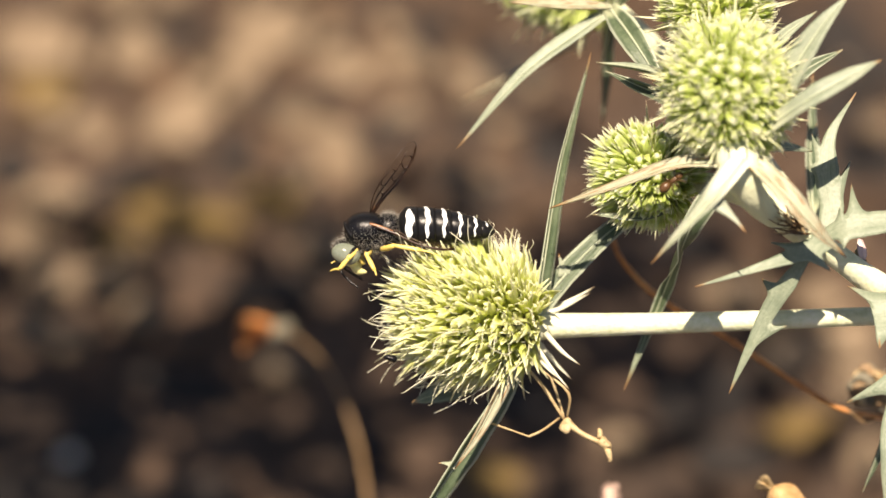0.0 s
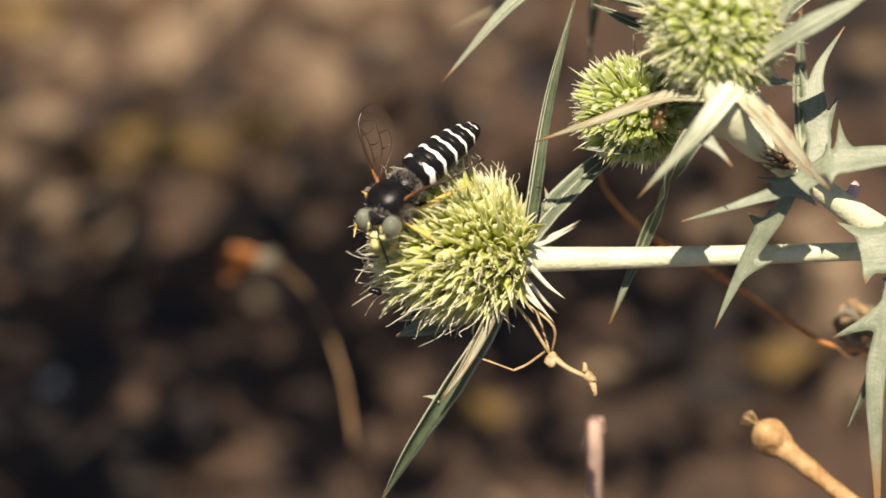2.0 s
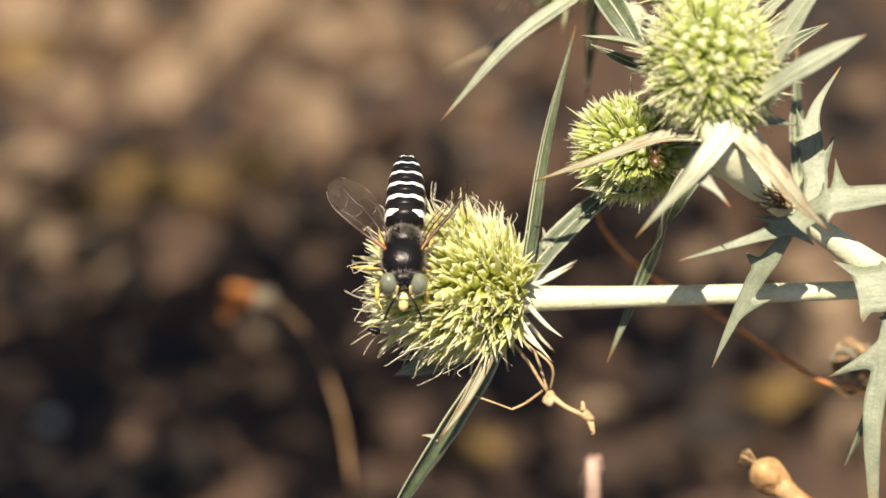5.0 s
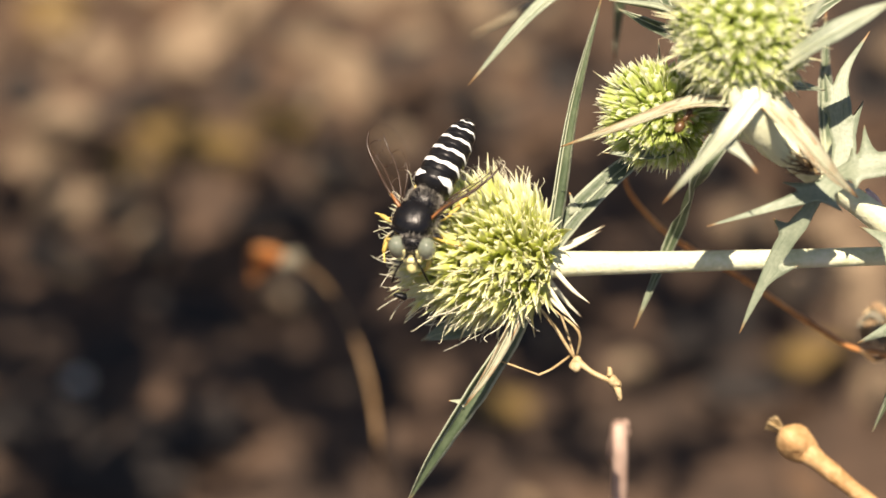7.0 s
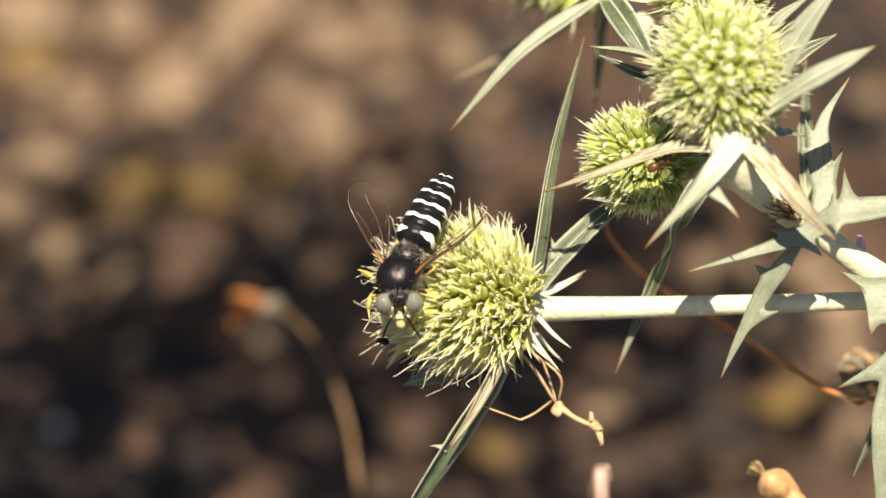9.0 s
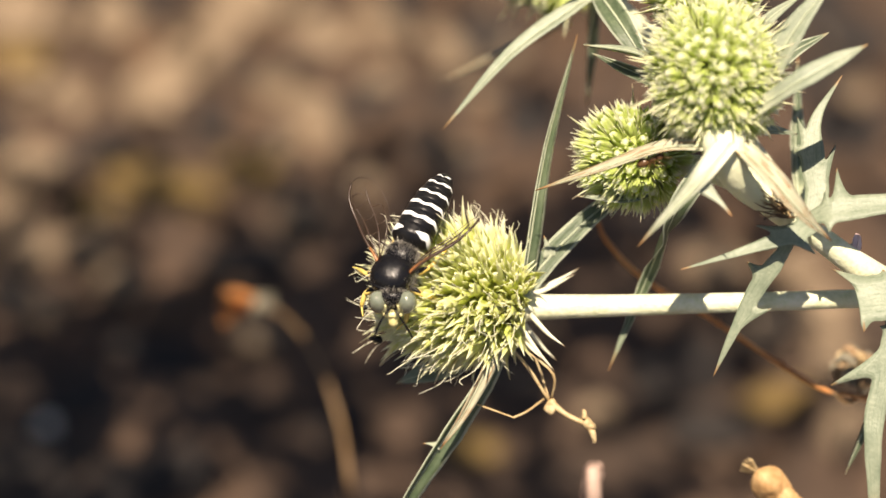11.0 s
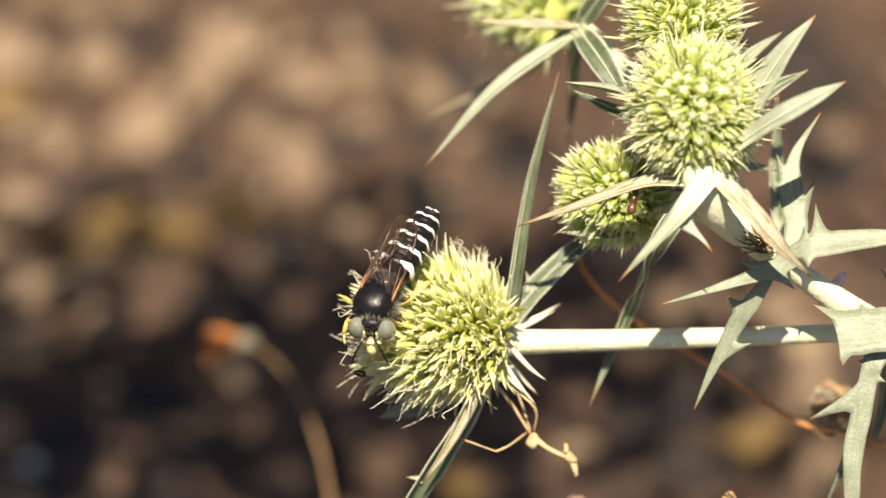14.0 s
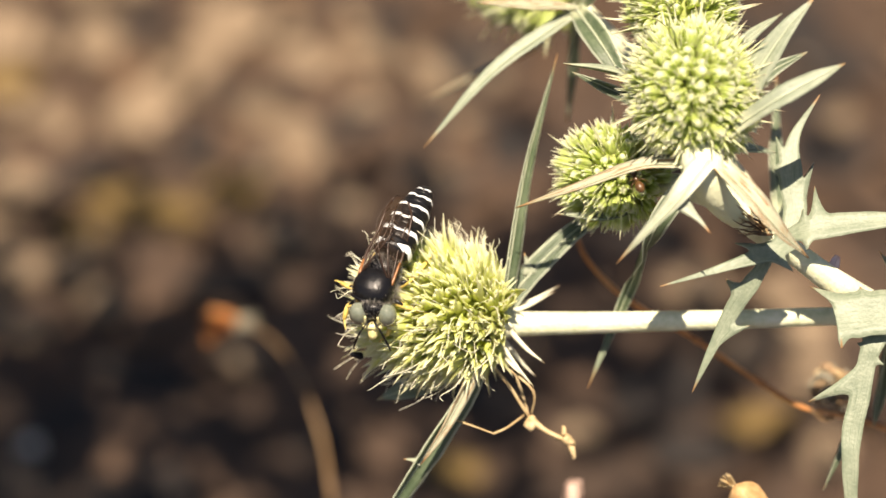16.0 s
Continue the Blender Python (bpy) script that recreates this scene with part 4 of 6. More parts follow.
def make_wasp(name, first, bands, eyes, broad, label, flying, size=1.0):
    """A sand wasp, 18 mm long, looking along +y, in the space of its Empty."""
    ob = new(name)
    ob.empty_display_size = 0.003
    tagged(ob, label, "wasp")
    ORIGIN[ob.name] = Vector((0, 0, 0))
    r = random.Random(8)
    skin = M_FUZZ if flying else M_THORAX
    part("thorax", rounded(*SCUTUM, 2.35), skin, ob, "dull grey-black back plate" if flying else "shiny black rounded back plate")
    part("rear_thorax", rounded(*REAR, 2.3), skin, ob)
    part("breast", rounded(*BREAST, 2.2), M_THORAX, ob)
    tagged(part("hair", fur(r, 2600, REAR, lambda d: d.y < 0.75 and d.z > -0.7, (0.15, 0.3) if flying else (0.25, 0.45)), M_HAIR, ob, "short grey hair"), kind="stuff")
    tagged(part("hair", fur(r, 2000, BREAST, lambda d: abs(d.x) > 0.45 or d.y > 0.6, (0.3, 0.65)), M_HAIR, ob), kind="stuff")
    rim = 0.86 if not flying else 0.0
    tagged(part("hair", fur(r, 900 if not flying else 1500, SCUTUM, lambda d: math.hypot(d.x, d.y) > rim and d.z > -0.5, (0.1, 0.2) if flying else (0.2, 0.4)), M_HAIR, ob), kind="stuff")
    bm = bmesh.new()
    tube(bm, [(-2.1 * MM, 2.1 * MM, 0.0), (-1.2 * MM, 2.7 * MM, 0.85 * MM), (0, 2.9 * MM, 1.15 * MM), (1.2 * MM, 2.7 * MM, 0.85 * MM), (2.1 * MM, 2.1 * MM, 0.0)],
         [0.14 * MM, 0.18 * MM, 0.18 * MM, 0.14 * MM], 8, 4)
    part("collar", bm, M_THORAX, ob)
    for sgn in (1, -1) if flying else ():
        bm = bmesh.new()
        ball(bm, (sgn * 2.0 * MM, 1.75 * MM, 0.1 * MM), ((0.24 * MM, 0.1 * MM, 0), (0, 0.34 * MM, 0), (0, 0, 0.28 * MM)), 12, 8)
        part("shoulder_spot", bm, M_YELLOW, ob, "yellow shoulder spot")
    bm = bmesh.new()
    tube(bm, [(0, -2.6 * MM, 0.2 * MM), (0, -3.4 * MM, 0.4 * MM)], [0.7 * MM, 0.9 * MM], 10, 2)
    part("waist", bm, M_BLACK, ob)
    cuts = (0.0, 0.20, 0.38, 0.55, 0.71, 0.86, 1.0)
    for k in range(6):
        bm = bmesh.new()
        rows = []
        for i in range(9):
            u = i / 8
            s = cuts[k] + (cuts[k + 1] - cuts[k]) * u
            lift = -0.10 * (1 - u) ** 5
            rows.append([bm.verts.new(abdomen_point(s, 2 * math.pi * j / 28, lift)) for j in range(28)])
        for a, b in zip(rows, rows[1:]):
            for j in range(28):
                bm.faces.new((a[j], b[j], b[(j + 1) % 28], a[(j + 1) % 28]))
        bm.faces.new(rows[0])
        bm.faces.new(rows[-1][::-1])
        seg = part("abdomen_segment", bm, M_BLACK, ob)
        if flying and k == 5:
            continue
        gap = 0.34 if k == 0 else 0.0
        reach = 2.0 if k < 5 else 0.9
        for sgn in ((1, -1) if gap else (0,)):
            bm = bmesh.new()
            rows = []
            n = 14 if gap else 40
            for j in range(n + 1):
                if gap:
                    a = math.pi / 2 + sgn * (gap + (reach - gap) * j / n)
                else:
                    a = math.pi / 2 - reach + 2 * reach * j / n
                off = abs(a - math.pi / 2)
                wave = (0.010 * math.cos(off * 3.6) + 0.006 * math.cos(off * 9)) * broad
                centre = cuts[k] + (cuts[k + 1] - cuts[k]) * (0.58 if k < 5 else 0.40) - wave
                wide = (0.022 + 0.008 * math.sin(off * 2.2) ** 2 + (0.014 if gap else 0) - 0.0035 * k) * broad
                if gap:
                    wide *= min(1, 0.2 + j / 5)
                wide *= min(1, 0.25 + (reach - off) * 2.5)
                rows.append([bm.verts.new(abdomen_point(min(0.985, centre + wide * q), a, 0.022)) for q in (-1, -0.4, 0.4, 1)])
            for a, b in zip(rows, rows[1:]):
                for j in range(3):
                    bm.faces.new((a[j], b[j], b[j + 1], a[j + 1]))
            bmesh.ops.recalc_face_normals(bm, faces=bm.faces)
            part("band", bm, first if k == 0 else bands, seg, "pale wavy band")
    # head, tilted down on the neck
    bm = bmesh.new()
    ball(bm, (0, 0, 0), ((2.0 * MM, 0, 0), (0, 0.95 * MM, 0), (0, 0, 1.7 * MM)), 20, 12)
    head = part("head", bm, M_THORAX, ob)
    for sgn in (1, -1):
        bm = bmesh.new()
        k = 0.78 if flying else 1.0
        ball(bm, (sgn * 1.48 * MM, 0.3 * MM, 0.05 * MM), (Vector((1.08, -0.25 * sgn, 0)) * MM * k, Vector((0.25 * sgn, 1.15, 0)) * MM * k, Vector((0.1 * sgn, 0, 1.62)) * MM), 26, 18)
        part("eye", bm, eyes, head, "glossy bulging eye")
        bm = bmesh.new()
        tube(bm, [(sgn * 0.66 * MM, 1.0 * MM, 1.1 * MM), (sgn * 0.72 * MM, 1.32 * MM, 0.2 * MM), (sgn * 0.66 * MM, 1.3 * MM, -0.7 * MM)], [0.10 * MM, 0.15 * MM, 0.14 * MM], 6, 4)
        part("face_mark", bm, M_FACE, head)
        bm = bmesh.new()
        if flying:
            line = [(0.35, 1.2, 0.35), (0.6, 2.0, 0.7), (1.2, 3.6, 0.9), (1.7, 5.2, 0.6), (1.9, 6.2, 0.2)]
        else:
            line = [(0.35, 1.2, 0.25), (0.6, 1.7, 0.55), (1.2, 2.5, 0.1), (1.7, 3.1, -1.0), (2.0, 3.5, -2.1)]
        tube(bm, [(sgn * x * MM, y * MM, z * MM) for x, y, z in line], [0.16 * MM, 0.10 * MM, 0.11 * MM, 0.13 * MM, 0.10 * MM], 7, 5, lumps=0.2)
        part("antenna", bm, M_BLACK, head)
        bm = bmesh.new()
        tube(bm, [(sgn * 0.9 * MM, 0.6 * MM, -1.3 * MM), (sgn * 0.6 * MM, 1.1 * MM, -1.8 * MM), (sgn * 0.1 * MM, 1.2 * MM, -2.1 * MM)], [0.22 * MM, 0.2 * MM, 0.06 * MM], 7, 3)
        part("mandible", bm, M_LEG, head)
    for x, y in ((0, 1.0), (0.3, 0.75), (-0.3, 0.75)):
        bm = bmesh.new()
        ball(bm, (x * MM, y * MM, 1.35 * MM), ((0.15 * MM, 0, 0), (0, 0.15 * MM, 0), (0, 0, 0.13 * MM)), 10, 7)
        part("ocellus", bm, M_BLACK, head)
    bm = bmesh.new()
    ball(bm, (0, 1.3 * MM, -0.75 * MM), ((1.25 * MM, 0, 0), (0, 0.6 * MM, 0.1 * MM), (0, 0.15 * MM, 0.75 * MM)), 14, 10)
    part("clypeus", bm, M_FUZZ if flying else M_FACE, head, "grey face plate" if flying else "yellow face plate")
    bm = bmesh.new()
    tube(bm, [(0, 1.5 * MM, -1.0 * MM), (0, 2.1 * MM, -1.6 * MM), (0, 2.1 * MM, -2.5 * MM)], [0.65 * MM, 0.55 * MM, 0.1 * MM], 8, 4)
    part("labrum", bm, M_THORAX if flying else M_FACE, head)
    tagged(part("hair", fur(r, 420, ((0, 0, 0), (1.7, 1.0, 1.7)), lambda d: d.z > 0.25 and abs(d.x) < 0.75, (0.2, 0.45)), M_HAIR, head), kind="stuff")
    head.rotation_mode = "QUATERNION"
    # legs: femur with a dark upper side, tibia and foot
    for sgn in (1, -1):
        for kind, hip, knee, shin, toe in (("fore_leg", (1.2, 1.7, -1.5), (2.6, 2.6, -2.3), (2.6, 3.6, -3.4), (2.0, 4.6, -3.7)),
                                           ("middle_leg", (1.5, 0.3, -1.7), (3.4, 0.6, -1.8), (4.7, -0.2, -3.2), (5.6, -0.4, -3.6)),
                                           ("hind_leg", (1.4, -1.0, -1.6), (2.9, -2.0, -1.6), (3.5, -3.9, -2.4), (3.9, -5.4, -3.1))):
            tuck = 0.72 if kind == "hind_leg" and sgn > 0 else 1.0
            if flying:
                hip, knee, shin, toe = {"fore_leg": ((1.1, 1.7, -1.6), (1.9, 2.4, -2.3), (1.7, 1.2, -3.0), (1.5, 0.2, -3.2)), "middle_leg": ((1.3, 0.3, -1.8), (2.3, 0.2, -2.5), (2.2, -1.6, -2.9), (2.1, -3.0, -3.0)),
                                        "hind_leg": ((1.1, -1.0, -1.7), (1.5, -1.9, -2.2), (1.5, -4.0, -2.6), (1.5, -6.0, -3.0))}[kind]
                tuck = 1.0
            elif kind == "hind_leg" and sgn < 0:
                knee, shin, toe = (2.9, -2.4, -1.0), (3.4, -5.2, -1.5), (3.7, -7.2, -2.2)
            pt = [Vector((sgn * x * tuck, y, z)) * MM for x, y, z in (hip, knee, shin, toe)]
            bm = bmesh.new()
            tube(bm, [pt[0], pt[0].lerp(pt[1], 0.5), pt[1]], [0.34 * MM, 0.40 * MM, 0.25 * MM], 8, 3)
            limb = part(kind, bm, M_LEG, ob)
            bm = bmesh.new()
            up = Vector((0, 0, 0.16 * MM))
            tube(bm, [pt[0] + up, pt[0].lerp(pt[1], 0.5) + up * 1.3, pt[1].lerp(pt[0], 0.12) + up], [0.28 * MM, 0.32 * MM, 0.14 * MM], 8, 3)
            part("femur_stripe", bm, M_BLACK, limb, "black upper side of the thigh")
            bm = bmesh.new()
            tube(bm, [pt[1], pt[1].lerp(pt[2], 0.5), pt[2]], [0.21 * MM, 0.28 * MM, 0.22 * MM], 8, 3)
            part("shin", bm, M_LEG, limb)
            bm = bmesh.new()
            tube(bm, [pt[2], pt[2].lerp(pt[3], 0.5) + Vector((0, 0, 0.1 * MM)), pt[3]], [0.16 * MM, 0.11 * MM, 0.07 * MM], 6, 4, lumps=0.3)
            part("foot", bm, M_LEG, limb)
    # wings along +x (or -x), chord towards -y
    for sgn, kind in ((1, "right_wing"), (-1, "left_wing")):
        edge = [(x * 1.1, y * 1.3 if y < 0 else y) for x, y in ((0, 0), (2.5, 0.25), (5.0, 0.30), (7.2, 0.05), (8.5, -0.7), (8.6, -1.5), (7.8, -2.3), (6.2, -2.75), (4.4, -2.7), (2.6, -2.2), (1.2, -1.2), (0.3, -0.4))]
        bm = bmesh.new()
        rim = [bm.verts.new((sgn * x * MM, y * MM, (0.12 * math.sin(x * 1.3) + 0.10 * math.sin(y * 2.5 + x)) * MM)) for x, y in edge]
        mid = [bm.verts.new((sgn * x * MM, y * MM, 0.22 * MM * math.sin(x * 0.9))) for x, y in ((1.5, -0.45), (3.5, -0.9), (5.5, -1.1), (7.2, -1.1))]
        for a, b, c in ((0, 1, 0), (1, 2, 1), (2, 3, 2), (3, 4, 3), (4, 5, 3), (5, 6, 3), (6, 7, 2), (7, 8, 2), (8, 9, 1), (9, 10, 0), (10, 11, 0), (11, 0, 0)):
            bm.faces.new((rim[a], rim[b], mid[c]))
        for i, k in ((0, 1), (1, 2), (2, 3)):
            bm.faces.new((mid[i], mid[i + 1], rim[k]))
        bm.faces.new((mid[0], rim[9], mid[1]))
        bm.faces.new((mid[1], rim[8], mid[2]))
        bm.faces.new((mid[2], rim[6], mid[3]))
        bmesh.ops.recalc_face_normals(bm, faces=bm.faces)
        wing = part(kind, bm, M_BLURRED if flying else M_WING, ob, "whirring clear wing" if flying else "clear brown-veined wing")
        wing.rotation_mode = "QUATERNION"
        bm = bmesh.new()
        slim = 0.26 if flying else 0.95
        for line, rad in (([(0, 0), (2.5, 0.25), (5.0, 0.30), (7.2, 0.05), (8.5, -0.7)], 0.11), ([(0, -0.1), (2.4, -0.25), (4.6, -0.3), (6.6, -0.1)], 0.06),
                          ([(8.5, -0.7), (8.6, -1.5), (7.8, -2.3), (6.2, -2.75), (4.4, -2.7), (2.6, -2.2)], 0.02),
                          ([(0.2, -0.25), (2.2, -1.0), (4.2, -1.35), (6.0, -1.4), (7.4, -1.6)], 0.055), ([(0.3, -0.4), (1.8, -1.5), (3.4, -2.2), (5.0, -2.3)], 0.045),
                          ([(2.4, -0.25), (2.7, -0.7), (2.6, -1.1)], 0.045), ([(4.6, -0.3), (4.3, -0.8), (4.6, -1.35)], 0.045), ([(6.0, 0.2), (5.9, -0.6), (6.3, -1.4)], 0.045),
                          ([(3.4, -1.25), (3.3, -1.8), (3.7, -2.25)], 0.04), ([(5.3, -1.4), (5.2, -2.0), (5.0, -2.3)], 0.04), ([(7.0, 0.1), (7.3, -0.6), (6.9, -1.2)], 0.04)):
            if flying and rad < 0.1:
                continue
            tube(bm, [(sgn * x * 1.1 * MM, y * (1.3 if y < 0 else 1) * MM, 0.15 * MM * math.sin(x * 0.9)) for x, y in line], [rad * 1.7 * slim * MM, rad * 1.5 * slim * MM, rad * 1.2 * slim * MM], 5, 3)
        part("vein", bm, M_GLINT if flying else M_VEIN, wing)
        bm = bmesh.new()
        far, thick = (0.35, 0.22 * MM) if flying else (0.8, 0.24 * MM) if sgn > 0 else (1.2, 0.19 * MM)
        tube(bm, [(0, 0, 0), (sgn * 0.8 * far * MM, 0.03 * MM, 0.16 * MM), (sgn * 2.2 * far * MM, 0.12 * MM, 0.2 * MM)], [thick, thick * 0.8, thick * 0.5], 8, 4)
        part("wing_base", bm, M_TEGULA, wing, "orange wing base")
    if size != 1.0:
        for child in ob.children_recursive:
            child.data.transform(Matrix.Scale(size, 4))
    return ob


wasp = make_wasp("sand_wasp", M_WHITE, M_WHITE, M_EYE, 1.0, "black sand wasp with white wavy bands and yellow legs", False)
visitor = make_wasp("flying_wasp", M_YELLOW, M_CREAM, M_DARKEYE, 1.35, "grey-haired sand wasp with pale yellow bands flying past the flower", True, 0.95)


BEE = 1.18 * MM


def make_bee():
    ob = new("small_bee")
    ob.empty_display_size = 0.003
    tagged(ob, "small brown bee with tan bands in flight", "bee")
    ORIGIN[ob.name] = Vector((0, 0, 0))
    for nm, c, ax, mat in (("thorax", (0, 0, 0), (1.4, 1.6, 1.4), M_BEE), ("head", (0, 1.9, -0.4), (1.25, 0.8, 1.1), M_BEE), ("abdomen", (0, -3.1, -0.4), (1.5, 2.4, 1.35), M_BEE)):
        bm = bmesh.new()
        ball(bm, Vector(c) * BEE, ((ax[0] * BEE, 0, 0), (0, ax[1] * BEE, 0), (0, 0, ax[2] * BEE)), 16, 12, 0.06, 900)
        p = part(nm, bm, mat, ob)
        if nm == "abdomen":
            for y in (-2.0, -3.1, -4.2):
                q = math.sqrt(1 - ((y + 3.1) / 2.4) ** 2)
                bm = bmesh.new()
                tube(bm, [Vector((1.52 * q * math.cos(a), y, -0.4 + 1.37 * q * math.sin(a))) * BEE for a in (math.pi * k / 8 for k in range(-1, 10))], [0.2 * BEE, 0.22 * BEE, 0.2 * BEE], 6, 2)
                part("band", bm, M_BAND, p)
    for sgn in (1, -1):
        bm = bmesh.new()
        blade(bm, [Vector((sgn * 1.1, 0.4, 1.0)) * BEE, Vector((sgn * 2.4, -0.8, 1.6)) * BEE, Vector((sgn * 4.0, -2.0, 2.0)) * BEE], 1.4 * BEE, (0, -0.3, 1), 0.05, 0.03 * BEE, (0.3, 0.9, 1, 0.7, 0.2), 3)
        part("wing", bm, M_WING, ob)
        for y in (0.9, 0, -0.9):
            bm = bmesh.new()
            tube(bm, [Vector((sgn * 0.9, y, -1.2)) * BEE, Vector((sgn * 2.0, y - 0.4, -1.6)) * BEE, Vector((sgn * 2.2, y - 1.4, -2.7)) * BEE], [0.25 * BEE, 0.2 * BEE, 0.1 * BEE], 6, 3)
            part("leg", bm, M_BAND, ob)
    return ob


bee = make_bee()


def make_slender():
    """A slender wasp with an orange waist, in flight."""
    ob = new("slender_wasp")
    ob.empty_display_size = 0.003
    tagged(ob, "slender black wasp with an orange abdomen in flight", "wasp")
    ORIGIN[ob.name] = Vector((0, 0, 0))
    for nm, c, ax, mat in (("thorax", (0, 0, 0), (1.1, 2.0, 1.1), M_BLACK), ("head", (0, 2.7, 0), (1.1, 0.7, 0.9), M_BLACK), ("abdomen", (0, -5.2, -0.2), (1.1, 2.4, 1.05), M_TEGULA),
                           ("abdomen_tip", (0, -7.4, -0.3), (0.8, 1.4, 0.75), M_BLACK)):
        bm = bmesh.new()
        ball(bm, Vector(c) * MM, ((ax[0] * MM, 0, 0), (0, ax[1] * MM, 0), (0, 0, ax[2] * MM)), 16, 12)
        part(nm, bm, mat, ob)
    bm = bmesh.new()
    tube(bm, [Vector((0, -1.8, 0)) * MM, Vector((0, -2.6, -0.1)) * MM, Vector((0, -3.4, -0.1)) * MM], [0.28 * MM, 0.22 * MM, 0.45 * MM], 8, 3)
    part("waist", bm, M_TEGULA, ob)
    for sgn in (1, -1):
        bm = bmesh.new()
        blade(bm, [Vector((sgn * 0.8, 0.6, 0.8)) * MM, Vector((sgn * 2.6, -0.8, 2.2)) * MM, Vector((sgn * 4.4, -2.2, 3.4)) * MM], 1.7 * MM, (0, -0.3, 1), 0.05, 0.03 * MM, (0.3, 0.9, 1, 0.7, 0.2), 3)
        part("wing", bm, M_WING, ob)
        bm = bmesh.new()
        tube(bm, [Vector((sgn * 0.3, 3.2, 0.3)) * MM, Vector((sgn * 0.9, 4.6, 0.8)) * MM, Vector((sgn * 1.4, 6.2, 0.5)) * MM], [0.12 * MM, 0.1 * MM, 0.08 * MM], 6, 3)
        part("antenna", bm, M_BLACK, ob)
        for y in (1.0, 0.0, -1.0):
            bm = bmesh.new()
            tube(bm, [Vector((sgn * 0.6, y, -0.8)) * MM, Vector((sgn * 1.7, y - 0.6, -1.2)) * MM, Vector((sgn * 1.5, y - 2.4, -2.2)) * MM], [0.22 * MM, 0.18 * MM, 0.08 * MM], 6, 3)
            part("leg", bm, M_BLACK, ob)
    return ob


slender = make_slender()


SMALL = 0.95 * MM


def make_fly():
    ob = new("small_fly")
    ob.empty_display_size = 0.002
    tagged(ob, "tiny dark fly with pinkish wings walking on the stem", "fly")
    ORIGIN[ob.name] = Vector((0, 0, 0))
    for nm, c, ax in (("head", (0, 1.25, 0.1), (0.6, 0.42, 0.5)), ("thorax", (0, 0.45, 0.2), (0.55, 0.6, 0.5)), ("abdomen", (0, -0.7, 0.1), (0.55, 0.85, 0.45))):
        bm = bmesh.new()
        ball(bm, Vector(c) * SMALL, ((ax[0] * SMALL, 0, 0), (0, ax[1] * SMALL, 0), (0, 0, ax[2] * SMALL)), 12, 9)
        part(nm, bm, M_BLACK if nm == "head" else M_GREYF, ob)
    for sgn in (1, -1):
        bm = bmesh.new()
        blade(bm, [Vector((sgn * 0.2, 0.4, 0.65)) * SMALL, Vector((sgn * 0.28, -0.8, 0.85)) * SMALL, Vector((sgn * 0.16, -2.4, 0.8)) * SMALL], 0.75 * SMALL, (sgn * 0.3, 0, 1), 0.1, 0.02 * SMALL, (0.4, 1, 1, 0.5), 3)
        part("wing", bm, M_FLYW, ob)
        for y in (0.8, 0.4, 0.0):
            bm = bmesh.new()
            tube(bm, [Vector((sgn * 0.35, y, -0.1)) * SMALL, Vector((sgn * 0.9, y + 0.3 * (y - 0.4), 0.1)) * SMALL, Vector((sgn * 1.2, y + 1.2 * (y - 0.4), -0.6)) * SMALL], [0.08 * SMALL, 0.07 * SMALL, 0.04 * SMALL], 5, 3)
            part("leg", bm, M_BLACK, ob)
    return ob


def make_ant():
    ob = new("ant")
    ob.empty_display_size = 0.002
    tagged(ob, "tiny amber-brown ant on the small flower head", "ant")
    ORIGIN[ob.name] = Vector((0, 0, 0))
    for nm, c, ax in (("head", (0, 0.95, 0.1), (0.38, 0.42, 0.34)), ("thorax", (0, 0.2, 0.1), (0.28, 0.5, 0.28)), ("abdomen", (0, -0.95, 0.15), (0.52, 0.72, 0.5))):
        bm = bmesh.new()
        ball(bm, Vector(c) * MM, ((ax[0] * MM, 0, 0), (0, ax[1] * MM, 0), (0, 0, ax[2] * MM)), 12, 9)
        part(nm, bm, M_ANT, ob)
    for sgn in (1, -1):
        bm = bmesh.new()
        tube(bm, [Vector((sgn * 0.15, 1.3, 0.2)) * MM, Vector((sgn * 0.5, 1.7, 0.3)) * MM, Vector((sgn * 0.6, 2.2, 0.0)) * MM], [0.05 * MM, 0.04 * MM], 5, 3)
        part("antenna", bm, M_ANT, ob)
        for y in (0.5, 0.2, -0.1):
            bm = bmesh.new()
            tube(bm, [Vector((sgn * 0.2, y, 0)) * MM, Vector((sgn * 0.7, y + 1.0 * (y - 0.2), 0.3)) * MM, Vector((sgn * 1.0, y + 2.4 * (y - 0.2), -0.5)) * MM], [0.07 * MM, 0.06 * MM, 0.03 * MM], 5, 3)
            part("leg", bm, M_ANT, ob)
    return ob


fly, ant = make_fly(), make_ant()

# ---- dry plants behind ----


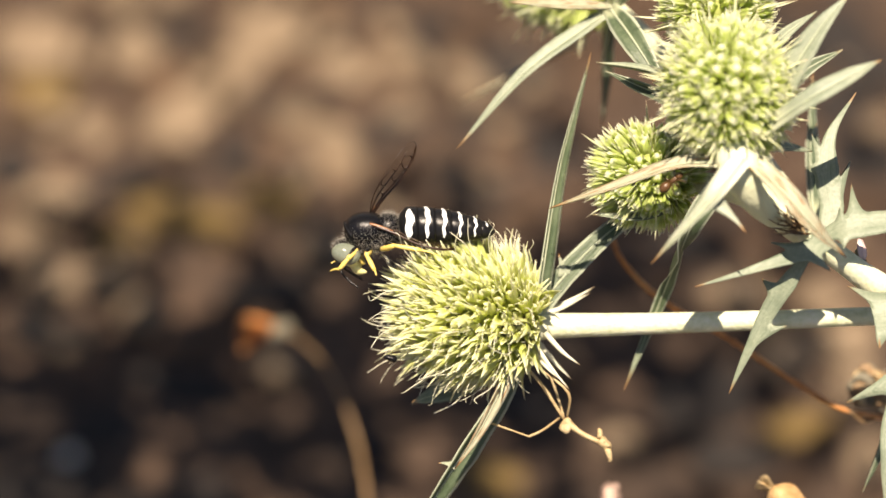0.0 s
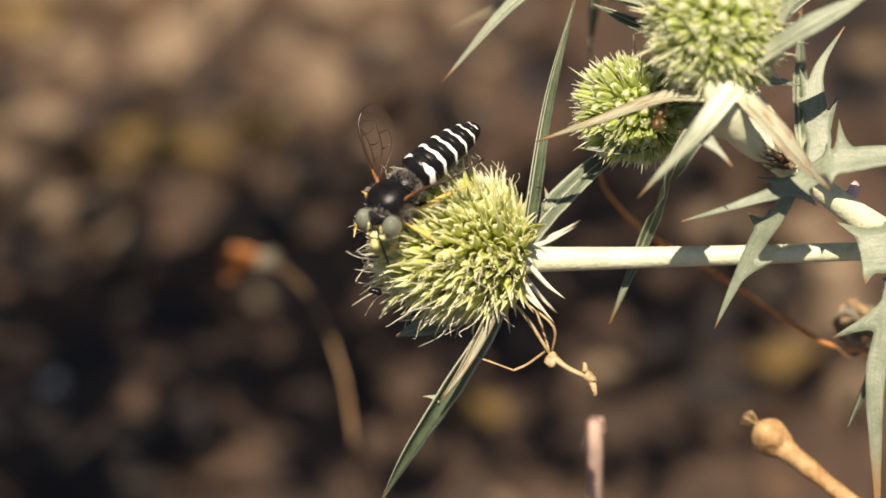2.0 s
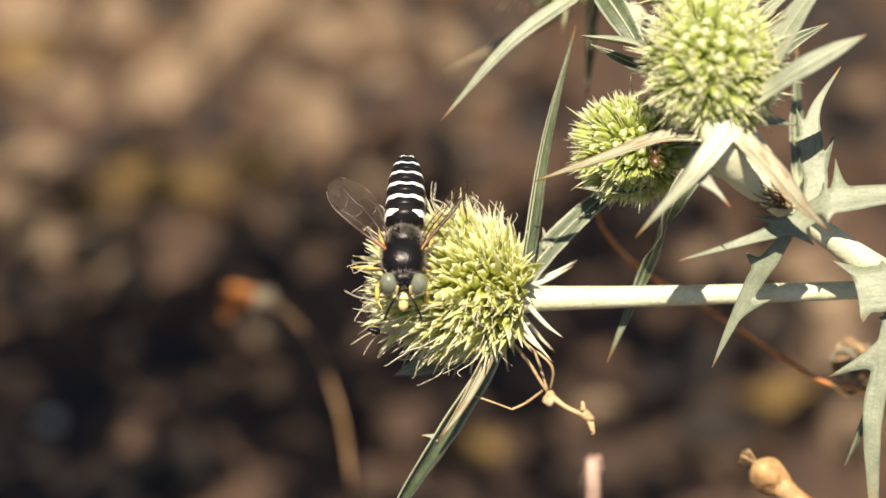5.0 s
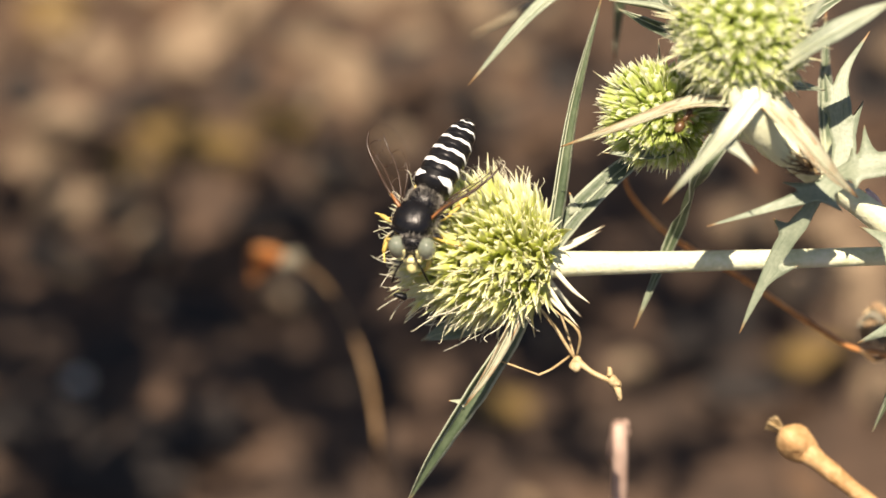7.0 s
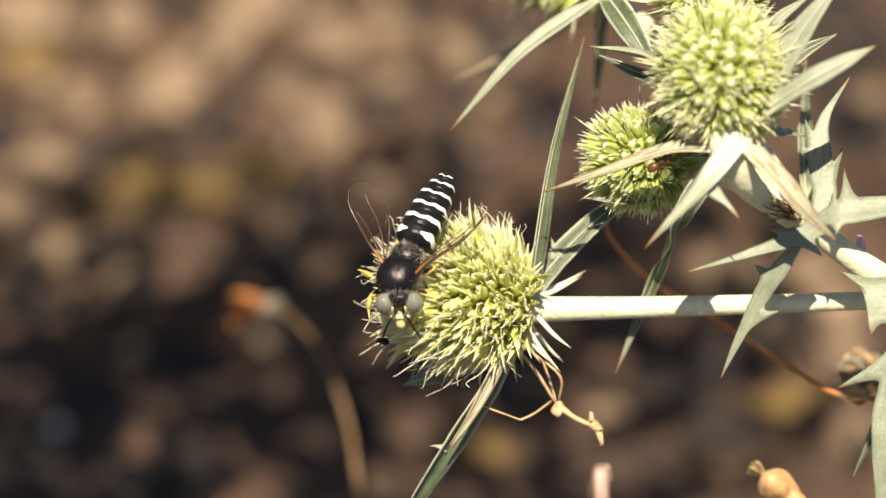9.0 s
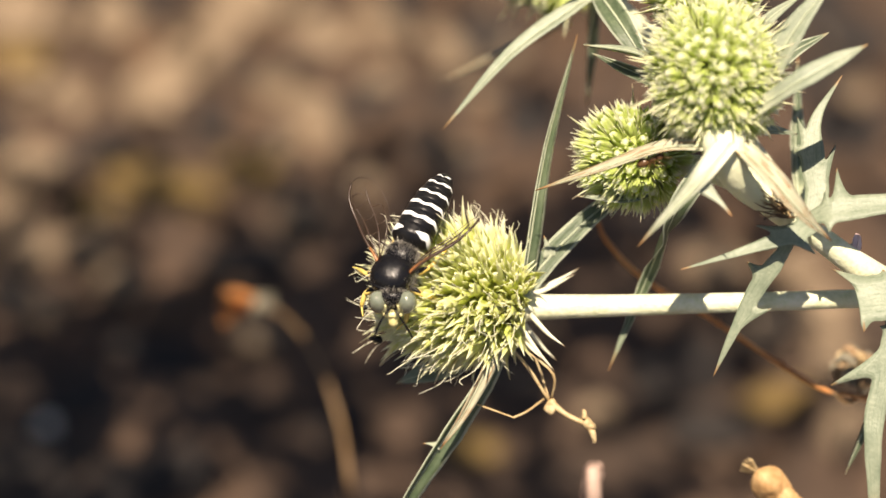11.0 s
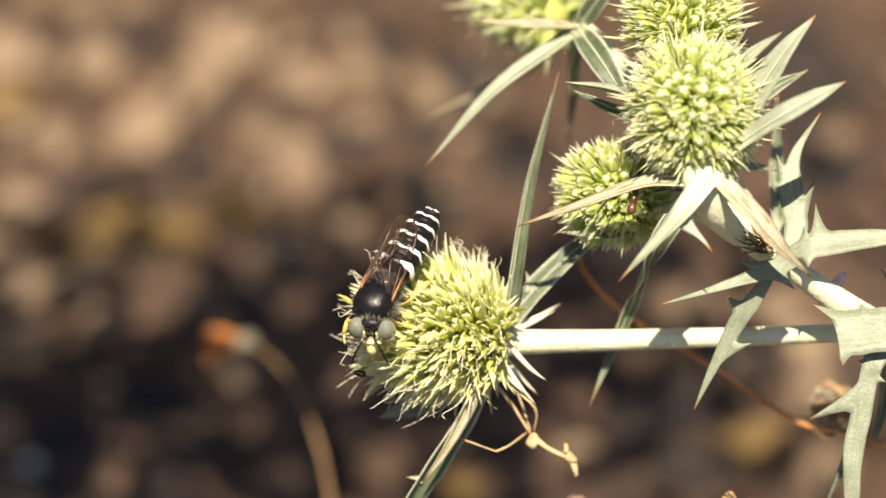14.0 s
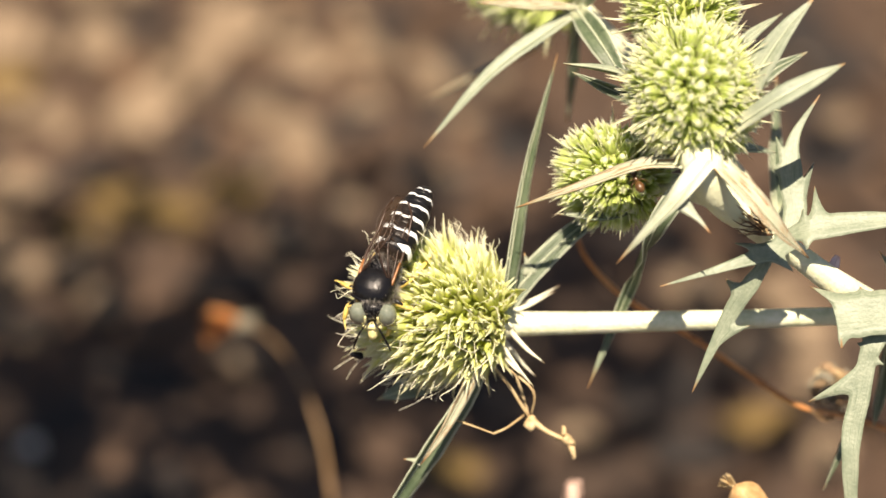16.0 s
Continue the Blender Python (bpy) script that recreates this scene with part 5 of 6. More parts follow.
def dry_flower():
    foot = G(664, 965)
    foot.z = lie(foot.x, foot.y) - 0.002
    ob = thing("dry_flower", foot, "withered rust-orange flower nodding on a bent dry stalk", "dry flower")
    bm = bmesh.new()
    tube(bm, [V(490, 588, 102), V(536, 606, 100), V(590, 672, 94), V(632, 780, 92), V(650, 880, 82), V(656, 940, 100), foot], [0.00018, 0.00018, 0.00022, 0.00034, 0.00038, 0.0004, 0.0004], 8, 6, lumps=0.25)
    part("stalk", bm, M_TAN, ob)
    bm = bmesh.new()
    ball(bm, V(490, 584, 102), (D(1, 0.2, 0) * 0.0017, D(0, 1, 0) * 0.0013, D(0, 0, 1) * 0.0013), 14, 10, 0.3, 600)
    part("calyx", bm, M_GREYF, ob)
    r = random.Random(3)
    for k in range(22):
        bm = bmesh.new()
        w = D(-1, -0.42 + 0.4 * (k % 3) + r.uniform(-0.1, 0.1), r.uniform(-0.5, 0.5))
        p = V(490, 584, 102)
        blade(bm, [p, p + w * 0.0028, p + w * 0.0056 + D(0, -1, 0) * 0.0008], 0.0024, D(0, 1, r.uniform(-0.5, 0.5)), 0.3, 0.0001, (0.6, 1, 0.9, 0.4), 3)
        part("petal", bm, M_RUST, ob)
    for k in range(12):
        bm = bmesh.new()
        w = D(1, r.uniform(-0.1, 0.9), r.uniform(-0.5, 0.5))
        p = V(480, 590, 102)
        tube(bm, [p, p + w * 0.0018, p + w * 0.0034], [0.0003, 0.0002, 0.0001], 5, 2)
        part("bristle", bm, M_GREYF, ob)


def dry_bud():
    foot = Vector((0.095, 0.13, lie(0.095, 0.13)))
    ob = thing("dry_bud", foot, "straw-brown dried seed capsule on a thick dry stalk", "seed capsule")
    bm = bmesh.new()
    tube(bm, [V(1405, 900, -18), V(1490, 968, -18), V(1640, 1090, -19), V(1900, 1300, -20), foot], [0.0012, 0.0009, 0.0009, 0.0011, 0.0014], 10, 6, lumps=0.15)
    part("stalk", bm, M_CAPSULE, ob)
    bm = bmesh.new()
    ball(bm, V(1392, 888, -18), (D(1, -0.7, 0) * 0.0024, D(0.7, 1, 0) * 0.0020, D(0, 0, 1) * 0.0020), 20, 14, 0.30, 420)
    part("capsule", bm, M_CAPSULE, ob)
    r = random.Random(5)
    for k in range(9):
        bm = bmesh.new()
        a = 6.28 * k / 9
        p = V(1370, 868, -18)
        w = D(-0.9 + 0.5 * math.cos(a), 0.6 + 0.5 * math.sin(a), 0.5 * math.sin(a + 1))
        blade(bm, [p, p + w * 0.0011, p + w * 0.002], 0.0011, D(1, 1, 0.3), 0.3, 0.0001, (1, 0.9, 0.3), 3)
        part("tooth", bm, M_STRAW, ob)


def pink_stalk():
    foot = Vector((0.022, 0.215, lie(0.022, 0.215)))
    ob = thing("pink_stalk", foot, "pinkish dry stalk with a blunt split tip", "dry stalk")
    bm = bmesh.new()
    tube(bm, [V(1082, 872, 22), V(1074, 920, 22), V(1080, 1010, 20), foot], [0.0012, 0.0011, 0.0009, 0.0011], 9, 6, lumps=0.2)
    part("stalk", bm, M_PINK, ob)
    for sx in (-7, 9):
        bm = bmesh.new()
        tube(bm, [V(1080, 885, 22), V(1082 + sx * 0.6, 868, 22), V(1082 + sx, 856, 22)], [0.0008, 0.0006, 0.0003], 7, 3)
        part("tip", bm, M_PINK, ob)


def dry_twig():
    foot = G(1760, 760)
    foot.z = lie(foot.x, foot.y)
    ob = thing("dry_twig", foot, "thin arched orange-brown dry twig behind the stem", "twig")
    bm = bmesh.new()
    tube(bm, [V(1080, 405, 14), V(1100, 460, 13), V(1170, 530, 12), V(1290, 600, 12), V(1400, 672, 13), V(1480, 720, 13), V(1540, 735, 14), V(1600, 748, 16), V(1680, 770, 36), foot],
         [0.00025, 0.00033, 0.00036, 0.00036, 0.00034, 0.0003, 0.0003, 0.00032, 0.0004, 0.0006], 8, 5, lumps=0.2)
    part("twig", bm, M_ORANGE, ob)
    for x, y, w in ((1165, 526, 12), (1300, 606, 12), (1410, 678, 13)):
        bm = bmesh.new()
        ball(bm, V(x, y, w), (D(1, -0.6, 0) * 0.0007, D(0.6, 1, 0) * 0.00045, D(0, 0, 1) * 0.00045), 10, 7)
        part("knot", bm, M_ORANGE, ob)


def curled_flower():
    foot = G(1640, 800)
    foot.z = lie(foot.x, foot.y)
    ob = thing("curled_dry_flower", foot, "curled greyish-tan withered flower on a dry stalk", "dry flower")
    bm = bmesh.new()
    tube(bm, [V(1552, 690, 19), V(1600, 760, 45), foot], [0.0005, 0.0006, 0.0009], 7, 6)
    part("stalk", bm, M_TAN, ob)
    r = random.Random(6)
    for k in range(26):
        bm = bmesh.new()
        a = 6.28 * k / 13 + r.uniform(-0.3, 0.3)
        p = V(1546, 686, 18)
        w = D(math.cos(a), 0.8 * math.sin(a), r.uniform(-0.4, 0.9))
        x = D(-math.sin(a), math.cos(a), 0)
        q = r.uniform(0.5, 1.0)
        blade(bm, [p, p + w * 0.0016 * q, p + w * 0.0027 * q + x * 0.0006, p + w * 0.0025 * q + x * 0.0015], 0.0009, D(0, 0.2, 1), 0.3, 0.0001, (0.6, 1, 0.8, 0.3), 4)
        part("petal", bm, (M_TAN, M_GREYF, M_STRAW)[k % 3], ob)
    bm = bmesh.new()
    tube(bm, [V(1505, 728, 13), V(1528, 746, 14), V(1548, 738, 15), V(1556, 715, 17), V(1552, 690, 18)], [0.00025, 0.0003, 0.0003], 7, 5)
    part("tendril", bm, M_TAN, ob)


dry_flower()
dry_bud()
pink_stalk()
dry_twig()
curled_flower()

# ---- stones, clods and litter ----
for x, y, rx, ry in ((60, 95, 80, 60), (465, 70, 75, 48), (430, 120, 60, 30), (592, 300, 50, 72), (330, 235, 62, 55), (600, 130, 60, 40), (720, 110, 44, 30), (90, 350, 60, 36), (200, 500, 56, 30), (60, 570, 50, 28), (150, 230, 60, 42),
                     (35, 420, 60, 44), (105, 500, 55, 34), (1490, 610, 62, 50), (1545, 790, 50, 42), (240, 120, 50, 44), (1100, 780, 40, 22), (980, 640, 36, 24), (1400, 630, 66, 46), (1300, 560, 60, 36), (1530, 700, 56, 36), (1450, 560, 50, 30), (250, 560, 46, 28), (120, 590, 46, 28)):
    lump("stone", x, y, rx, ry, 26, M_STONE, "pale tan stone half sunk in dry soil", "stone", "stones on the ground")
for x, y, rx, ry in ((330, 405, 110, 34), (480, 380, 60, 30), (210, 420, 60, 30), (1415, 745, 70, 30), (870, 830, 60, 32), (60, 180, 70, 40)):
    lump("moss_tuft", x, y, rx, ry, 18, M_OCHRE, "ochre dried moss cushion on the soil", "moss", "moss on the ground")
# Flat dark clods laid where the ground falls into shade.
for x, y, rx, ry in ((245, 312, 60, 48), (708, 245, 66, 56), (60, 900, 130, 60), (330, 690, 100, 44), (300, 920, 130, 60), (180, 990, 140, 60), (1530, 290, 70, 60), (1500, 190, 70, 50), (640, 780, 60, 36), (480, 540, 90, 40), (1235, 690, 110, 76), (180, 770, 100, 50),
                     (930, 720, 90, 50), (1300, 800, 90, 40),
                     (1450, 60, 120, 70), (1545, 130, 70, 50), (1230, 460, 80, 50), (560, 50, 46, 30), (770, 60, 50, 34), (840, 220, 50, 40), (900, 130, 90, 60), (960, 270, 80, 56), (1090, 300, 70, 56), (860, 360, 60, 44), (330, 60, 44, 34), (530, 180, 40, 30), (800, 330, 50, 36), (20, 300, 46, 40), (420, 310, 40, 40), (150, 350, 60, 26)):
    lump("soil_clod", x, y, rx, ry, 14, M_SHADECLOD, "near-black clod standing in for shade on the ground", "soil clod", "clods on the ground")


lump("pebble", 122, 826, 17, 15, 20, M_PEBBLE, "small whitish pebble on dark soil", "pebble")


def upper(x, y, q):
    """Litter lies thick on the farther ground and thins out nearer."""
    return q < 0.03 + 0.97 * min(1, max(0, (y - 0.40) / 0.08))


scatter("gravel", 640, (-0.20, 0.24, 0.30, 0.75), (0.0015, 0.0055), M_STONE, 0.6, "loose pale gravel on dry soil", "gravel", 21, upper)
scatter("leaf_litter", 2600, (-0.22, 0.26, 0.22, 0.85), (0.002, 0.008), M_LITTER, 0.16, "brown leaf litter scattered on the soil", "litter", 22, lambda x, y, q: upper(x, y, q * 0.6))


# ---- an unseen shrub, added to shade the nearer ground ----


def shrub():
    foot = Vector((-0.30, 0.50, lie(-0.30, 0.50)))
    ob = thing("shrub", foot, "unseen shrub added to shade the nearer ground", "shrub")
    r = random.Random(31)
    limbs = []
    # Limbs are laid out above the view so their shadow darkens the nearer soil.
    for a, b, c in (((-0.240, 0.370, 0.190), (-0.090, 0.342, 0.240), (0.045, 0.334, 0.255)), ((-0.220, 0.355, 0.200), (-0.070, 0.322, 0.255), (0.045, 0.345, 0.265)),
                    ((-0.250, 0.380, 0.180), (-0.050, 0.356, 0.235), (0.025, 0.374, 0.250)), ((-0.230, 0.355, 0.190), (-0.030, 0.352, 0.240), (0.035, 0.356, 0.250)), ((-0.250, 0.325, 0.190), (-0.120, 0.296, 0.235), (-0.030, 0.298, 0.250))):
        bm = bmesh.new()
        p = [foot, Vector(a), Vector(b), Vector(c)]
        tube(bm, p, [0.004, 0.003, 0.002, 0.0007], 8, 5, lumps=0.2)
        part("limb", bm, M_ORANGE, ob)
        limbs.append(curve_points(p, 12)[10:])
    bm = bmesh.new()
    for k in range(850):
        line = limbs[r.choice((0, 1, 2, 3, 4))]
        p = line[r.randrange(len(line))] + Vector([r.gauss(0, 0.022) for _ in range(2)] + [r.gauss(0, 0.014)])
        w = Vector((r.uniform(-1, 1), r.uniform(-1, 1), r.uniform(-0.4, 0.4))).normalized()
        blade(bm, [p, p + w * 0.007, p + w * 0.014], r.uniform(0.004, 0.008), Vector((r.uniform(-0.5, 0.5), r.uniform(-0.5, 0.5), 1)), 0.2, 0.0001, (0.3, 1, 0.1), 2)
    tagged(part("foliage", bm, M_LEAF, ob), kind="stuff")


shrub()

# ---- what moves ----


def wasp_at(x, y, w, tail, dorsal):
    """A wasp with its thorax at a grid place, its tail (right, up, back) and its back turned as given."""
    return frame_of(-D(*tail), D(*dorsal), V(x, y, w))


def wing_pose(sgn, along, face, size=1.0):
    """A wing's pose on the body: the way it points and the way its upper side looks, in the wasp's space."""
    x = Vector(along).normalized() * sgn
    z = Vector(face)
    z = (z - x * z.dot(x)).normalized()
    y = z.cross(x)
    m = Matrix((x, y, z)).transposed().to_4x4()
    m.translation = Vector((sgn * 1.85, 0.15, 1.25)) * size * MM
    return m


def head_pose(pitch, yaw=0.0, drop=0.0, size=1.0):
    reach = (3.5 - 0.9 * drop) * size * MM
    return pose(-reach * math.sin(radians(yaw)), reach * math.cos(radians(yaw)), (0.25 - 2.0 * drop) * size * MM, -pitch, 0, yaw)


def motions():
    walk(wasp, [
        (0.0, wasp_at(658, 411, -4.5, (1.0, 0.04, 0), (0, 0.97, 0.2))),
        (0.4, wasp_at(646, 420, -4.5, (1.0, 0.14, 0), (0, 0.97, 0.2))),
        (0.6, wasp_at(644, 423, -4.5, (1.0, 0.12, 0.02), (0, 0.95, 0.3))),
        (0.8, wasp_at(676, 420, -5, (0.96, 0.20, -0.1), (0, 0.80, 0.6))),
        (1.0, wasp_at(684, 445, -6, (0.66, 0.62, -0.35), (-0.2, 0.6, 0.75))),
        (1.2, wasp_at(706, 455, -9.6, (0.30, 0.80, -0.52), (0, 0.54, 0.84))),
        (1.5, wasp_at(722, 458, -9.8, (0.14, 0.69, -0.71), (0.05, 0.68, 0.72))),
        (1.8, wasp_at(720, 466, -9.6, (0.62, 0.64, -0.40), (-0.15, 0.58, 0.80))),
        (2.0, wasp_at(722, 470, -9.6, (0.66, 0.60, -0.40), (-0.15, 0.58, 0.80))),
        (2.5, wasp_at(732, 464, -9.8, (0.36, 0.70, -0.60), (-0.05, 0.62, 0.78))),
        (3.0, wasp_at(734, 473, -9.8, (0.15, 0.82, -0.52), (0.02, 0.54, 0.84))),
        (4.2, wasp_at(738, 485, -9.8, (0.10, 0.82, -0.54), (0.02, 0.54, 0.84))),
        (5.5, wasp_at(744, 506, -9.8, (0.0, 0.84, -0.54), (0.04, 0.54, 0.84))),
        (5.75, wasp_at(734, 500, -9.8, (0.28, 0.82, -0.48), (-0.04, 0.52, 0.85))),
        (6.2, wasp_at(724, 497, -9.8, (0.42, 0.79, -0.44), (-0.08, 0.52, 0.85))),
        (7.0, wasp_at(720, 495, -9.8, (0.42, 0.80, -0.42), (-0.08, 0.5, 0.86))),
        (8.5, wasp_at(722, 512, -9.8, (0.38, 0.82, -0.42), (-0.08, 0.5, 0.86))),
        (11.0, wasp_at(724, 514, -9.8, (0.42, 0.80, -0.42), (-0.08, 0.5, 0.86))),
        (12.5, wasp_at(730, 513, -9.8, (0.30, 0.85, -0.42), (-0.08, 0.5, 0.86))),
        (13.5, wasp_at(722, 510, -9.8, (0.46, 0.78, -0.42), (-0.10, 0.5, 0.86))),
        (14.5, wasp_at(724, 497, -9.8, (0.47, 0.77, -0.42), (-0.10, 0.5, 0.86))),
        (15.2, wasp_at(722, 507, -9.8, (0.42, 0.80, -0.42), (-0.08, 0.5, 0.86))),
        (16.0, wasp_at(726, 507, -9.8, (0.40, 0.80, -0.42), (-0.08, 0.5, 0.86))),
    ])
    parts = {o.name.split(".")[0]: o for o in wasp.children}
    walk(parts["head"], [(0.0, head_pose(75, -5, 1)), (0.6, head_pose(65, -5, 0.9)), (0.8, head_pose(34, 6, 0.4)), (1.2, head_pose(8, 4)), (1.5, head_pose(4, 0)), (2.0, head_pose(10, 20)), (3.0, head_pose(4, 10)),
                         (5.5, head_pose(6, 2)), (7.0, head_pose(8, 18)), (8.5, head_pose(10, 22)), (11.0, head_pose(10, 22)), (12.5, head_pose(6, 18)), (14.5, head_pose(10, 20)), (16.0, head_pose(8, 18))])
    spread_r, spread_l = ((0.80, -0.58, 0.10), (0.0, 0.45, 0.9)), ((-0.55, -0.80, 0.25), (0.74, -0.30, 0.62))
    fold_r, fold_l = ((0.05, -0.99, 0.09), (0.75, 0.1, 0.65)), ((0.13, -0.98, 0.17), (-0.6, 0.1, 0.8))
    rows_r, rows_l = [], []
    for t, r, l in ((0.0, ((0.12, -0.62, 0.78), (0.5, 0.7, 0.4)), ((-0.12, -0.92, -0.36), (-0.25, -0.1, 1))), (0.6, ((0.25, -0.50, 0.83), (0.6, 0.65, 0.4)), ((-0.12, -0.92, -0.36), (-0.25, -0.1, 1))),
                    (1.0, spread_r, ((-0.45, -0.85, 0.3), (-0.8, 0.2, 0.5))), (1.5, ((0.85, -0.50, 0.1), (0.0, 0.45, 0.9)), ((-0.40, -0.88, 0.25), (0.74, -0.2, 0.62))),
                    (3.0, spread_r, spread_l), (7.0, ((0.76, -0.62, 0.12), (0.0, 0.45, 0.9)), spread_l), (11.4, ((0.72, -0.68, 0.12), (0.0, 0.45, 0.9)), spread_l), (11.6, ((0.55, -0.8, 0.2), (0.2, 0.2, 1)), ((-0.2, -0.95, 0.25), (-0.7, 0.2, 0.6))),
                    (11.9, fold_r, fold_l), (16.0, fold_r, fold_l)):
        rows_r.append((t, wing_pose(1, *r)))
        rows_l.append((t, wing_pose(-1, *l)))
    walk(parts["right_wing"], rows_r)
    walk(parts["left_wing"], rows_l)

    # the second wasp comes by three times
    walk(visitor, [
        (0.0, wasp_at(330, -1500, -6, (-0.8, 0.5, 0.2), (0.2, 0.9, 0.3))),
        (11.0, wasp_at(380, -900, -6, (-0.8, 0.5, 0.2), (0.2, 0.9, 0.3))),
        (11.2, wasp_at(410, -330, -6, (-0.8, 0.5, 0.2), (0.2, 0.9, 0.3))),
        (11.3, wasp_at(430, 10, -6, (-0.85, 0.3, 0.2), (0.15, 0.95, 0.2))),
        (11.4, wasp_at(376, 520, -6, (-0.97, -0.15, 0.1), (-0.1, 0.9, 0.35))),
        (11.5, wasp_at(338, 415, -9.5, (-0.98, 0.16, 0.0), (0.05, 0.45, 0.9))),
        (11.6, wasp_at(680, 480, -16, (-0.98, 0.10, 0.0), (0.05, 0.6, 0.8))),
        (11.7, wasp_at(470, 366, -4, (-0.88, 0.46, 0.0), (0.2, 0.7, 0.7))),
        (11.8, wasp_at(60, 20, -4, (-0.88, 0.46, 0.0), (0.2, 0.7, 0.7))),
        (11.9, wasp_at(-300, -350, -4, (-0.8, 0.6, 0.0), (0.2, 0.7, 0.7))),
        (12.1, wasp_at(60, -420, -4, (-0.9, 0.2, 0.0), (0.1, 0.7, 0.7))),
        (12.2, wasp_at(230, -330, -4, (-0.9, 0.2, 0.0), (0.1, 0.7, 0.7))),
        (12.3, wasp_at(350, -44, -4, (-0.97, -0.10, 0.0), (0.1, 0.7, 0.7))),
        (12.4, wasp_at(420, -340, -4, (-0.9, -0.2, 0.0), (0.1, 0.7, 0.7))),
        (12.6, wasp_at(400, -700, -4, (-0.9, 0.0, 0.0), (0.1, 0.7, 0.7))),
        (14.7, wasp_at(-100, -500, -4, (-0.85, 0.5, 0.0), (0.1, 0.6, 0.8))),
        (14.9, wasp_at(60, -260, -4, (-0.80, 0.56, -0.15), (0.1, 0.4, 0.9))),
        (15.0, wasp_at(441, 278, -4, (-0.72, 0.50, -0.48), (0.05, 0.35, 0.94))),
        (15.1, wasp_at(610, 384, -12, (-0.74, 0.22, -0.64), (-0.2, 0.65, 0.75))),
        (15.2, wasp_at(492, 200, -5, (-0.92, -0.37, 0.1), (-0.25, 0.75, 0.6))),
        (15.3, wasp_at(640, -330, -5, (-0.8, -0.5, 0.1), (-0.3, 0.75, 0.6))),
        (16.0, wasp_at(900, -1200, -4, (-0.8, -0.5, 0.0), (-0.2, 0.7, 0.7))),
    ])
    own = {o.name.split(".")[0]: o for o in visitor.children}
    walk(own["head"], [(0.0, head_pose(14, size=0.95)), (16.0, head_pose(14, size=0.95))])
    up_r, up_l = wing_pose(1, (0.25, -0.25, 0.94), (-0.95, 0, 0.3), 0.95), wing_pose(-1, (-0.25, -0.25, 0.94), (0.95, 0, 0.3), 0.95)
    low_r, low_l = wing_pose(1, (0.42, -0.3, 0.86), (-0.9, 0, 0.4), 0.95), wing_pose(-1, (-0.42, -0.3, 0.86), (0.9, 0, 0.4), 0.95)
    out_r, out_l = wing_pose(1, (0.95, 0.05, 0.30), (-0.3, 0, 0.95), 0.95), wing_pose(-1, (-0.9, -0.15, 0.25), (0.3, 0, 0.95), 0.95)
    walk(own["right_wing"], [(0.0, up_r), (11.4, up_r), (11.5, low_r), (11.6, up_r), (11.7, low_r), (12.3, up_r), (14.9, low_r), (15.0, out_r), (15.1, low_r), (15.2, up_r), (16.0, up_r)])
    walk(own["left_wing"], [(0.0, up_l), (11.4, up_l), (11.5, low_l), (11.6, up_l), (11.7, low_l), (12.3, up_l), (14.9, low_l), (15.0, out_l), (15.1, low_l), (15.2, up_l), (16.0, up_l)])

    # a slender wasp crosses once
    walk(slender, [
        (0.0, wasp_at(-500, 900, -2, (-0.9, -0.37, 0.1), (-0.3, 0.75, 0.6))),
        (1.1, wasp_at(-420, 760, -2, (-0.9, -0.37, 0.1), (-0.3, 0.75, 0.6))),
        (1.2, wasp_at(-260, 640, -2, (-0.9, -0.37, 0.1), (-0.3, 0.75, 0.6))),
        (1.3, wasp_at(345, 410, -2, (-0.9, -0.37, 0.1), (-0.3, 0.75, 0.6))),
        (1.4, wasp_at(640, -260, -2, (-0.8, -0.55, 0.1), (-0.4, 0.7, 0.6))),
        (1.6, wasp_at(760, -600, -2, (-0.8, -0.55, 0.1), (-0.4, 0.7, 0.6))),
        (16.0, wasp_at(900, -1500, -2, (-0.8, -0.55, 0.1), (-0.4, 0.7, 0.6))),
    ])

